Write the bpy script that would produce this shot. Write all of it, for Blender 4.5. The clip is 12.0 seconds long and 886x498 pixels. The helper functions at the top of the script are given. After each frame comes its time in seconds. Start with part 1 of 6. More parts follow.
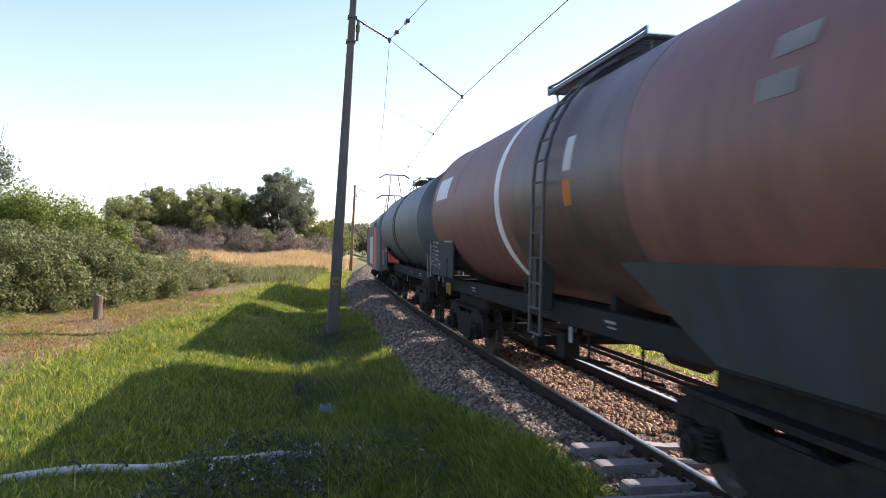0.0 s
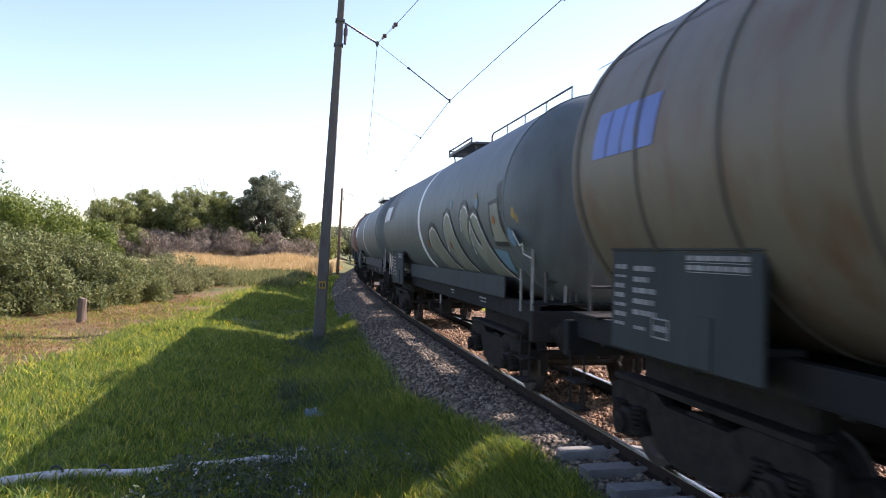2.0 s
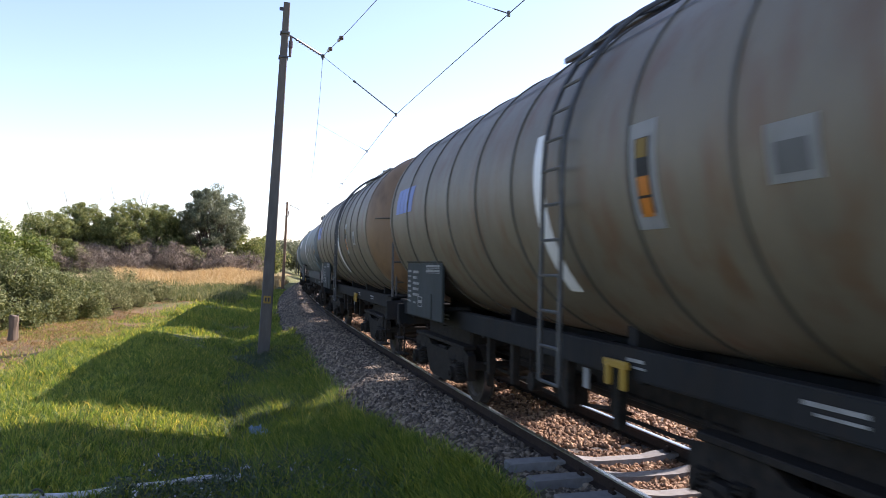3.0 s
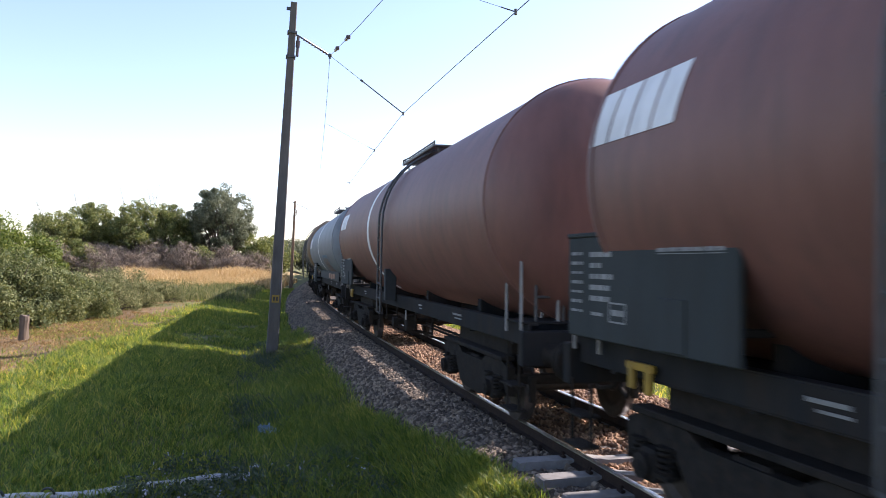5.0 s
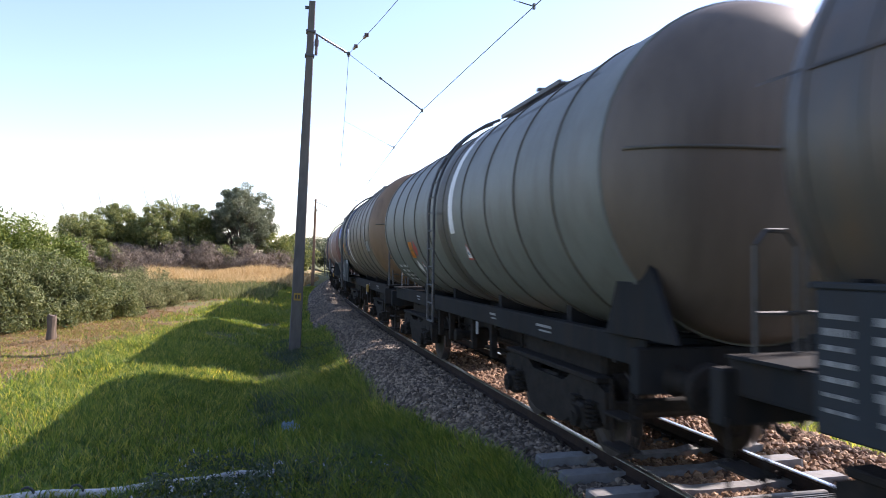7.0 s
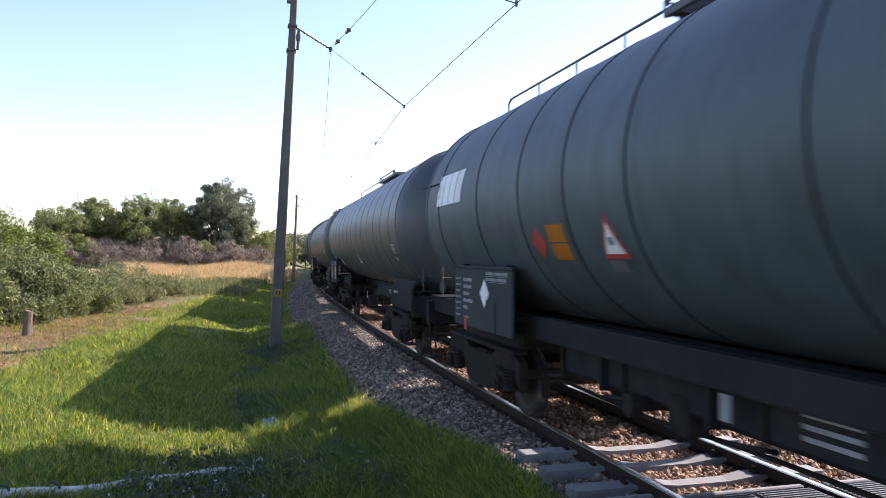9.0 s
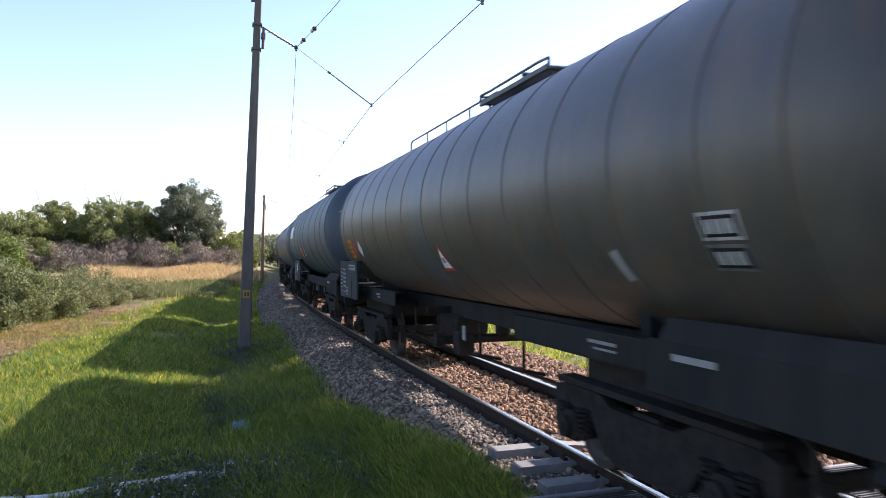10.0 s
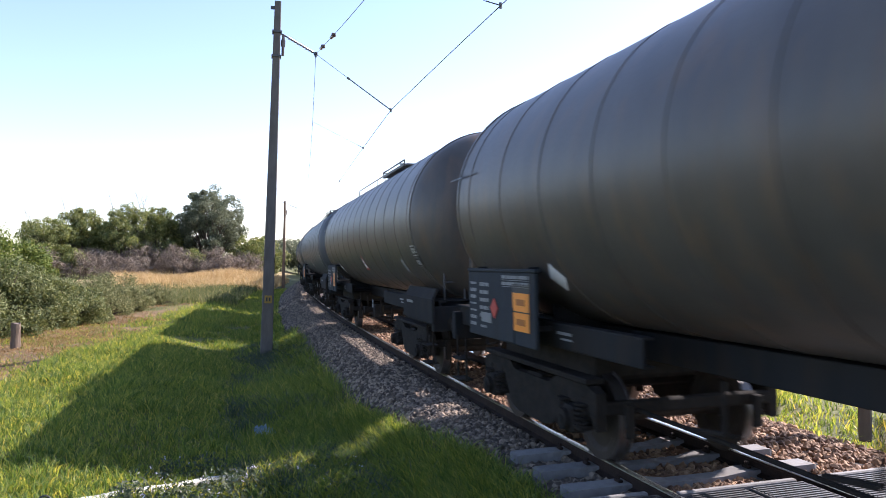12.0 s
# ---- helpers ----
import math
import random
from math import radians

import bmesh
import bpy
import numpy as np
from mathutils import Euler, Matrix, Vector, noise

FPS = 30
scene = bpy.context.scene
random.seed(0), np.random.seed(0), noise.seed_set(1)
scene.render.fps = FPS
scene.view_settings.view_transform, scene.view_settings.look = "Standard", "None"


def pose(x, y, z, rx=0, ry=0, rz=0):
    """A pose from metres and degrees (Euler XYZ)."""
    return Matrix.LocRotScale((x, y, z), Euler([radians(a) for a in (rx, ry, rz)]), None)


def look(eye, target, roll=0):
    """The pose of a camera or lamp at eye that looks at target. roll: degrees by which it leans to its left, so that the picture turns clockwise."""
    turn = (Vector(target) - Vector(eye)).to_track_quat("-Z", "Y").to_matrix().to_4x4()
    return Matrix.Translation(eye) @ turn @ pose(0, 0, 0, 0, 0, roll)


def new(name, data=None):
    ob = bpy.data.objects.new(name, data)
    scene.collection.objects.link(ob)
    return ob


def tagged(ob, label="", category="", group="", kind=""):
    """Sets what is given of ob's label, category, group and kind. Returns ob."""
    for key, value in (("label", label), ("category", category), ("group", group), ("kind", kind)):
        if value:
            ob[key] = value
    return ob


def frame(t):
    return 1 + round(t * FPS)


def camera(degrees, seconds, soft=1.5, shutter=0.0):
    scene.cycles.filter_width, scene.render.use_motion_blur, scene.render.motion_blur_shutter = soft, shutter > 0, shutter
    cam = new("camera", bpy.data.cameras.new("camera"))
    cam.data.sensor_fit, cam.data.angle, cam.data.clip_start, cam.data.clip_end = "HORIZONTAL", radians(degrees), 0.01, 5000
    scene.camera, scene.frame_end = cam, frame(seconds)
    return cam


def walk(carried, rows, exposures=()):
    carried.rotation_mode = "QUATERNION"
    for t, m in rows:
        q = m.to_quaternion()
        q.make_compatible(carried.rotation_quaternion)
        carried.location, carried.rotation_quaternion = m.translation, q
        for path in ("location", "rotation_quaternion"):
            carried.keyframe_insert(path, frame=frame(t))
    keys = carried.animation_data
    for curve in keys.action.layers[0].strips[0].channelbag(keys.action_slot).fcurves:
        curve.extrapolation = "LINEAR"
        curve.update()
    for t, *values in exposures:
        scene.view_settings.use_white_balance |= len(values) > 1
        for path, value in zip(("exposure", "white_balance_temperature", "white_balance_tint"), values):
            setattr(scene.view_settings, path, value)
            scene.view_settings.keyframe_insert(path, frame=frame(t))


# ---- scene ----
cam = camera(61.46, 12.0, 0.7, 0.12)
EYE = (0.0, 0.0, 2.140)
# seconds, yaw, pitch, roll of the hand-held camera
TURNS = """0.0 1.07 -0.15 -0.91
0.5 0.92 -0.45 -1.01
1.0 1.26 -0.54 -1.22
1.5 -0.26 -0.29 -1.41
2.0 0.07 0.17 -1.12
2.5 -1.69 0.38 -1.70
3.0 -4.01 1.26 -0.80
3.5 -4.75 1.06 -0.89
5.5 -3.07 1.31 -0.52
6.0 -2.79 1.90 -0.30
6.5 -1.56 1.31 -0.16
7.0 -1.83 0.88 -0.02
9.0 -3.25 0.61 -0.25
9.5 -3.99 0.13 -0.11
10.0 -5.58 0.48 0.60
10.5 -4.45 0.74 0.83
11.0 -3.20 1.21 0.46
11.5 -3.30 1.00 0.41
12.0 -4.03 0.82 1.01"""
PATH = []
for line in TURNS.splitlines():
    t, yaw, pitch, roll = map(float, line.split())
    PATH.append((t, pose(*EYE, 90 + pitch, roll, yaw)))
walk(cam, PATH, [(0.0, 1.27, 6500, 24.5), (12.0, 1.35, 6150, 24)])

# the track is one arc: its centre and the radius of its middle line
CX, CY, RC = 637.385, 142.434, 648.508
SPEED = 21.8

# ---- world and sun ----
SUN_AZ, SUN_EL = 64.0, 33.5
world = bpy.data.worlds.new("sky")
scene.world = world
world.use_nodes = True
wn = world.node_tree.nodes
sky = wn.new("ShaderNodeTexSky")
sky.sky_type = "NISHITA"
sky.sun_disc = False
sky.sun_elevation = radians(SUN_EL)
sky.sun_rotation = radians(SUN_AZ)
sky.air_density, sky.dust_density, sky.ozone_density = 1.0, 0.5, 1.0
wn["Background"].inputs["Strength"].default_value = 0.125
world.node_tree.links.new(sky.outputs[0], wn["Background"].inputs[0])
sun_data = bpy.data.lights.new("sun", "SUN")
sun_data.energy, sun_data.angle, sun_data.color = 5.0, radians(0.55), (1.0, 0.93, 0.82)
sun = new("sun", sun_data)
ea, ee = radians(SUN_AZ), radians(SUN_EL)
sun.matrix_world = look((math.sin(ea) * math.cos(ee) * 100, math.cos(ea) * math.cos(ee) * 100, math.sin(ee) * 100), (0, 0, 0))


# ---- helpers of the plan ----
def on_track(s, off=0.0, z=0.0):
    a = s / RC
    r = RC + off
    return Vector((CX - r * math.cos(a), CY + r * math.sin(a), z))


def track_pose(s, off=0.0, z=0.0):
    p = on_track(s, off, z)
    return pose(p.x, p.y, p.z, 0, 0, 90 - math.degrees(s / RC))


def track_xy(s, off):
    a = s / RC
    return CX - (RC + off) * np.cos(a), CY + (RC + off) * np.sin(a)


def offsets(x, y):
    x, y = np.asarray(x, float), np.asarray(y, float)
    return np.hypot(x - CX, y - CY) - RC, np.arctan2(y - CY, CX - x) * RC


def polar(az, d, z=0.0):
    a = radians(az)
    return Vector((math.sin(a) * d, math.cos(a) * d, z))


def ground_z(x, y):
    off, s = offsets(x, y)
    base = np.interp(off, [-60, -9, -5, -3.6, -2.4, 2.4, 3.0, 4.4, 5.2, 6.8, 9.0, 30, 200],
                     [-0.6, -0.55, -0.6, -0.75, -0.75, -0.75, -0.78, -0.88, -0.75, -0.42, -0.42, -0.5, -0.4])
    bumps = 0.05 * np.sin(x * 0.9 + 1.3) * np.sin(y * 0.7) + 0.03 * np.sin(x * 2.3 + y * 1.7)
    # the field swells gently towards the trees
    rise = np.clip((np.hypot(x, y) - 74) / 38.0, 0, 1) * np.clip((off - 5.5) / 6.0, 0, 1) * (y > 0)
    base = base + 1.0 * rise * rise * (3 - 2 * rise)
    near = np.clip((-134.5 - s) / 5.0, 0, 1)
    near = near * near * (3 - 2 * near) * (np.abs(off) < 40)
    return (base + bumps * (np.abs(off) > 2.6)) * (1 - near) + (-0.08) * near - 0.75 * near * (np.abs(off) < 2.0)


def straw_edge(s):
    """how far from the track the mown straw begins"""
    return np.interp(s, [-134, -121, -105, -88, -70], [10.2, 8.8, 7.8, 7.0, 6.8])


def from_arrays(name, verts, faces, material, corners=3, smooth=False):
    me = bpy.data.meshes.new(name)
    verts = np.asarray(verts, np.float32).reshape(-1, 3)
    faces = np.asarray(faces, np.int32).reshape(-1, corners)
    me.vertices.add(len(verts))
    me.vertices.foreach_set("co", verts.ravel())
    me.loops.add(faces.size)
    me.loops.foreach_set("vertex_index", faces.ravel())
    me.polygons.add(len(faces))
    me.polygons.foreach_set("loop_start", np.arange(0, faces.size, corners, dtype=np.int32))
    me.polygons.foreach_set("use_smooth", np.full(len(faces), smooth))
    me.update(calc_edges=True)
    me.materials.append(material)
    return me


def thing(name, label, category, group="", kind="", at=None):
    ob = tagged(new(name), label, category, group, kind)
    if at is not None:
        ob.matrix_world = at
    return ob


def part(name, bm, material, parent, label="", at=None):
    if isinstance(bm, bpy.types.Mesh):
        me = bm
    else:
        me = bpy.data.meshes.new(name)
        bm.to_mesh(me)
        bm.free()
        me.materials.append(material)
    ob = new(name, me)
    ob.parent = parent
    if at is not None:
        ob.matrix_basis = at
    if label:
        tagged(ob, label)
    return ob


def lone(name, bm, material, label, category, group="", kind="", at=None):
    ob = part(name, bm, material, None)
    if at is not None:
        ob.matrix_basis = at
    return tagged(ob, label, category, group, kind)


def add_box(bm, size, centre, turn=None, bevel=0.0):
    m = Matrix.Translation(centre)
    if turn is not None:
        m = m @ Euler([radians(a) for a in turn]).to_matrix().to_4x4()
    g = bmesh.ops.create_cube(bm, size=1.0, matrix=m @ Matrix.Diagonal((*size, 1)))
    if bevel:
        edges = list({e for v in g["verts"] for e in v.link_edges})
        bmesh.ops.bevel(bm, geom=edges, offset=bevel, segments=1, affect="EDGES", profile=0.5)
    return bm


def add_rod(bm, a, b, r, sides=8, r2=None):
    a, b = Vector(a), Vector(b)
    d = b - a
    m = Matrix.Translation((a + b) / 2) @ d.to_track_quat("Z", "Y").to_matrix().to_4x4()
    bmesh.ops.create_cone(bm, cap_ends=True, segments=sides, radius1=r, radius2=r if r2 is None else r2, depth=d.length, matrix=m)
    return bm


def add_tube(bm, points, r, sides=10):
    """one continuous round tube along the points"""
    rings = []
    for i, p in enumerate(points):
        d = (points[min(i + 1, len(points) - 1)] - points[max(i - 1, 0)]).normalized()
        a = d.cross(Vector((0, 0, 1))).normalized()
        b = a.cross(d)
        rings.append([bm.verts.new(p + (a * math.cos(q) + b * math.sin(q)) * r) for q in [2 * math.pi * k / sides for k in range(sides)]])
    for ra, rb in zip(rings, rings[1:]):
        for i in range(sides):
            bm.faces.new((ra[i], ra[(i + 1) % sides], rb[(i + 1) % sides], rb[i])).smooth = True
    bm.faces.new(rings[0])
    bm.faces.new(rings[-1])
    bmesh.ops.recalc_face_normals(bm, faces=bm.faces)
    return bm


def add_path(bm, points, r, sides=6):
    for a, b in zip(points, points[1:]):
        add_rod(bm, a, b, r, sides)
    return bm


def add_lathe(bm, profile, axis="X", sides=48, centre=(0, 0, 0), smooth=True):
    """profile: (along, radius) pairs"""
    rings = []
    c = Vector(centre)
    for u, r in profile:
        ring = []
        for i in range(sides):
            a = 2 * math.pi * i / sides
            p = Vector((u, r * math.cos(a), r * math.sin(a))) if axis == "X" else Vector((r * math.cos(a), u, r * math.sin(a)))
            if axis == "Z":
                p = Vector((r * math.cos(a), r * math.sin(a), u))
            ring.append(bm.verts.new(c + p))
        rings.append(ring)
    for k, (ra, rb) in enumerate(zip(rings, rings[1:])):
        for i in range(sides):
            j = (i + 1) % sides
            f = bm.faces.new((ra[i], ra[j], rb[j], rb[i]))
            f.smooth = smooth
    bm.faces.new(rings[0])
    bm.faces.new(rings[-1])
    bmesh.ops.recalc_face_normals(bm, faces=bm.faces)
    return bm


def box(size, centre=(0, 0, 0), turn=None, bevel=0.0):
    return add_box(bmesh.new(), size, centre, turn, bevel)


# ---- materials ----
def ramp_node(nt, stops):
    r = nt.nodes.new("ShaderNodeValToRGB")
    while len(r.color_ramp.elements) < len(stops):
        r.color_ramp.elements.new(0.5)
    for e, (p, c) in zip(r.color_ramp.elements, stops):
        e.position, e.color = p, (*c, 1)
    return r


def surface(name, stops, rough=0.6, scale=3.0, metal=0.0, bump=0.1, fine=40.0, stretch=(1, 1, 1), dirt=None, dirt_amount=0.5,
            island=False, per_object=0.0, translucent=0.0, through_tint=(1, 1, 1), specular=0.5, detail=6.0, bump_distance=0.01):
    m = bpy.data.materials.new(name)
    m.use_nodes = True
    nt = m.node_tree
    n, l = nt.nodes, nt.links
    b = n["Principled BSDF"]
    tc = n.new("ShaderNodeTexCoord")
    mp = n.new("ShaderNodeMapping")
    mp.inputs["Scale"].default_value = stretch
    l.new(tc.outputs["Object"], mp.inputs[0])
    t1 = n.new("ShaderNodeTexNoise")
    t1.inputs["Scale"].default_value, t1.inputs["Detail"].default_value = scale, detail
    t1.inputs["Roughness"].default_value = 0.65
    l.new(mp.outputs[0], t1.inputs["Vector"])
    value = t1.outputs[0]
    if island or per_object:
        src = n.new("ShaderNodeNewGeometry").outputs["Random Per Island"] if island else n.new("ShaderNodeObjectInfo").outputs["Random"]
        mix = n.new("ShaderNodeMix")
        mix.data_type = "FLOAT"
        mix.inputs[0].default_value = 0.65 if island else per_object
        l.new(value, mix.inputs[2])
        l.new(src, mix.inputs[3])
        value = mix.outputs[0]
    r = ramp_node(nt, stops)
    l.new(value, r.inputs[0])
    colour = r.outputs[0]
    t2 = n.new("ShaderNodeTexNoise")
    t2.inputs["Scale"].default_value, t2.inputs["Detail"].default_value = fine, 5.0
    l.new(mp.outputs[0], t2.inputs["Vector"])
    if dirt:
        t3 = n.new("ShaderNodeTexNoise")
        t3.inputs["Scale"].default_value, t3.inputs["Detail"].default_value = scale * 2.3, 8.0
        l.new(mp.outputs[0], t3.inputs["Vector"])
        mr = n.new("ShaderNodeMapRange")
        mr.inputs[1].default_value, mr.inputs[2].default_value = 0.48, 0.72
        mr.inputs[4].default_value = dirt_amount
        l.new(t3.outputs[0], mr.inputs[0])
        mx = n.new("ShaderNodeMix")
        mx.data_type = "RGBA"
        l.new(mr.outputs[0], mx.inputs[0])
        l.new(colour, mx.inputs[6])
        mx.inputs[7].default_value = (*dirt, 1)
        colour = mx.outputs[2]
    l.new(colour, b.inputs["Base Color"])
    b.inputs["Metallic"].default_value = metal
    b.inputs["Specular IOR Level"].default_value = specular
    mr2 = n.new("ShaderNodeMapRange")
    mr2.inputs[3].default_value, mr2.inputs[4].default_value = max(rough - 0.12, 0.05), min(rough + 0.14, 1.0)
    l.new(t2.outputs[0], mr2.inputs[0])
    l.new(mr2.outputs[0], b.inputs["Roughness"])
    if bump:
        bp = n.new("ShaderNodeBump")
        bp.inputs["Strength"].default_value, bp.inputs["Distance"].default_value = bump, bump_distance
        l.new(t2.outputs[0], bp.inputs["Height"])
        l.new(bp.outputs[0], b.inputs["Normal"])
    if translucent:
        tr = n.new("ShaderNodeBsdfTranslucent")
        tint = n.new("ShaderNodeMix")
        tint.data_type, tint.blend_type = "RGBA", "MULTIPLY"
        tint.inputs[0].default_value = 1.0
        l.new(colour, tint.inputs[6])
        tint.inputs[7].default_value = (*through_tint, 1)
        l.new(tint.outputs[2], tr.inputs[0])
        ms = n.new("ShaderNodeMixShader")
        ms.inputs[0].default_value = translucent
        l.new(b.outputs[0], ms.inputs[1])
        l.new(tr.outputs[0], ms.inputs[2])
        l.new(ms.outputs[0], n["Material Output"].inputs[0])
    return m


def paint(name, a, b, dirt=(0.03, 0.028, 0.025), rough=0.52, dirt_amount=0.42, stretch=(1.6, 1.6, 0.45), scale=1.1, specular=0.5):
    return surface(name, [(0.3, a), (0.7, b)], rough, scale, 0, 0.06, 55, stretch, dirt, dirt_amount, bump_distance=0.004, specular=specular)


GREY_TANK = paint("grey_tank_paint", (0.085, 0.102, 0.101), (0.122, 0.139, 0.138), (0.05, 0.048, 0.045))
PALE_TANK = paint("pale_grey_tank_paint", (0.13, 0.153, 0.168), (0.178, 0.198, 0.21), (0.09, 0.095, 0.1), dirt_amount=0.5, stretch=(1.0, 1.0, 0.8))
TEAL_TANK = paint("teal_grey_tank_paint", (0.04, 0.06, 0.07), (0.07, 0.09, 0.10))
BROWN_TANK = paint("oxide_brown_tank_paint", (0.14, 0.06, 0.047), (0.2, 0.09, 0.071), (0.07, 0.045, 0.038))
BROWN_PATCH = paint("faded_brown_paint", (0.32, 0.175, 0.15), (0.38, 0.21, 0.18), (0.2, 0.11, 0.095))
BEIGE_TANK = paint("ochre_beige_tank_sheet", (0.115, 0.098, 0.07), (0.165, 0.138, 0.098), (0.12, 0.062, 0.03), dirt_amount=0.8)
BEIGE_END = paint("rusty_tank_end", (0.17, 0.105, 0.055), (0.23, 0.145, 0.08), (0.075, 0.05, 0.03), dirt_amount=0.7)
GREEN_TANK = paint("green_grey_tank_sheet", (0.112, 0.121, 0.105), (0.15, 0.158, 0.137), (0.085, 0.072, 0.055), dirt_amount=0.5)
BLACK_TANK = paint("black_tank_paint", (0.052, 0.047, 0.041), (0.088, 0.078, 0.066), (0.14, 0.085, 0.045), 0.4, dirt_amount=0.5)
NIGHT_TANK = paint("dark_blue_grey_tank_paint", (0.045, 0.053, 0.06), (0.075, 0.083, 0.09), (0.10, 0.07, 0.045), 0.4)
SILL = paint("grimy_underframe_paint", (0.012, 0.0135, 0.015), (0.024, 0.0245, 0.025), (0.036, 0.027, 0.02), 0.8, 0.5, specular=0.12)
SKIRT = paint("grey_side_skirt_paint", (0.026, 0.031, 0.034), (0.042, 0.048, 0.05), rough=0.7, specular=0.3)
BOGIE = surface("oily_bogie_steel", [(0.3, (0.010, 0.0095, 0.009)), (0.7, (0.027, 0.024, 0.021))], 0.8, 6, 0.0, 0.25, 60, specular=0.12, dirt=(0.038, 0.026, 0.018), dirt_amount=0.5)
WHEEL = surface("worn_wheel_steel", [(0.3, (0.022, 0.017, 0.014)), (0.7, (0.05, 0.04, 0.032))], 0.6, 5, 0.3, 0.1)
TREAD = surface("polished_wheel_tread", [(0.4, (0.13, 0.125, 0.12)), (0.6, (0.2, 0.19, 0.185))], 0.4, 5, 0.9, 0.03)
WHITE = paint("white_marking_paint", (0.66, 0.67, 0.66), (0.78, 0.78, 0.76), (0.35, 0.34, 0.32), 0.5, 0.5)
BLUE_MARK = paint("blue_marking_paint", (0.085, 0.14, 0.38), (0.12, 0.19, 0.47), (0.08, 0.09, 0.16), 0.5, 0.45)
YELLOW = paint("yellow_step_paint", (0.26, 0.155, 0.018), (0.36, 0.22, 0.025), (0.12, 0.08, 0.03), 0.5, 0.5)
ORANGE = paint("orange_plate_enamel", (0.75, 0.24, 0.03), (0.82, 0.3, 0.04), (0.3, 0.12, 0.03), 0.45, 0.3)
RED_MARK = paint("red_marking_paint", (0.38, 0.04, 0.03), (0.48, 0.06, 0.045), (0.2, 0.04, 0.03), 0.5, 0.4)
PANEL_GREY = paint("grey_board_paint", (0.026, 0.033, 0.033), (0.04, 0.046, 0.046), rough=0.78, specular=0.25)
PANEL_BLUE = paint("blue_grey_board_paint", (0.022, 0.027, 0.031), (0.034, 0.039, 0.045), rough=0.8, specular=0.22)
PANEL_BLUE_STRIP = paint("blue_strip_paint", (0.025, 0.05, 0.12), (0.035, 0.065, 0.15), (0.03, 0.04, 0.07))
RIB_DARK = paint("weathered_jacket_band", (0.055, 0.05, 0.038), (0.085, 0.076, 0.058))
DARK_END = paint("brown_stained_tank_end", (0.085, 0.066, 0.05), (0.125, 0.096, 0.07), (0.05, 0.04, 0.03))
BLUE_END = paint("dark_blue_tank_end", (0.022, 0.036, 0.055), (0.036, 0.054, 0.078))
SPRAY_FILL = paint("pale_olive_spray_paint", (0.17, 0.18, 0.14), (0.24, 0.245, 0.19), (0.10, 0.105, 0.09))
SPRAY_BLUE = paint("sky_blue_spray_paint", (0.10, 0.2, 0.27), (0.15, 0.26, 0.33), (0.09, 0.11, 0.12))
SPRAY_ORANGE = paint("faded_orange_spray_paint", (0.22, 0.105, 0.06), (0.29, 0.14, 0.08), (0.13, 0.09, 0.075))
BLACK_MARK = paint("black_marking_paint", (0.02, 0.02, 0.022), (0.03, 0.03, 0.03))
STEEL = surface("painted_steel_tube", [(0.3, (0.05, 0.053, 0.055)), (0.7, (0.09, 0.092, 0.095))], 0.5, 8, 0.3, 0.08)
TUBE_WHITE = surface("chalky_grab_rail", [(0.3, (0.16, 0.155, 0.15)), (0.7, (0.26, 0.25, 0.24))], 0.55, 8, 0.0, 0.08)
RAIL_SIDE = surface("rusty_rail_side", [(0.3, (0.013, 0.009, 0.008)), (0.7, (0.034, 0.021, 0.015))], 0.85, 8, 0.0, 0.3, 70, specular=0.2)
RAIL_TOP = surface("bright_rail_head", [(0.3, (0.55, 0.55, 0.56)), (0.7, (0.68, 0.67, 0.66))], 0.28, 12, 1.0, 0.04, 90)
CONCRETE = surface("weathered_concrete", [(0.25, (0.15, 0.145, 0.14)), (0.75, (0.27, 0.26, 0.245))], 0.85, 4, 0, 0.35, 70, dirt=(0.14, 0.12, 0.1), dirt_amount=0.6, per_object=0.25)
POLE = surface("grey_concrete_mast", [(0.25, (0.075, 0.068, 0.06)), (0.75, (0.135, 0.122, 0.106))], 0.85, 2.5, 0, 0.35, 50, (2, 2, 0.5), (0.09, 0.08, 0.07), 0.6)
WOOD_POLE = surface("brown_wooden_mast", [(0.25, (0.13, 0.075, 0.045)), (0.75, (0.24, 0.15, 0.09))], 0.85, 3, 0, 0.3, 50, (6, 6, 0.5))
STUMP = surface("weathered_post_wood", [(0.3, (0.07, 0.05, 0.036)), (0.7, (0.17, 0.125, 0.09))], 0.9, 7, 0, 0.5, 40, (1, 1, 0.2))
STONE = surface("ballast_stone", [(0.12, (0.036, 0.027, 0.02)), (0.5, (0.115, 0.087, 0.062)), (0.88, (0.34, 0.265, 0.19))], 0.85, 9, 0, 0.3, 60, island=True)
STONE_RUST = surface("rust_stained_ballast_stone", [(0.12, (0.07, 0.036, 0.02)), (0.5, (0.21, 0.115, 0.06)), (0.9, (0.46, 0.29, 0.16))], 0.85, 9, 0, 0.3, 60, island=True)
BED = surface("ballast_bed", [(0.3, (0.025, 0.02, 0.017)), (0.5, (0.07, 0.056, 0.048)), (0.7, (0.15, 0.12, 0.10))], 0.9, 14, 0, 1.0, 22, bump_distance=0.05, detail=10)
SOIL = surface("grassy_soil", [(0.3, (0.055, 0.07, 0.014)), (0.5, (0.10, 0.11, 0.024)), (0.7, (0.17, 0.14, 0.05))], 0.95, 0.6, 0, 0.8, 9, dirt=(0.2, 0.14, 0.065), dirt_amount=0.5, bump_distance=0.06, detail=10)
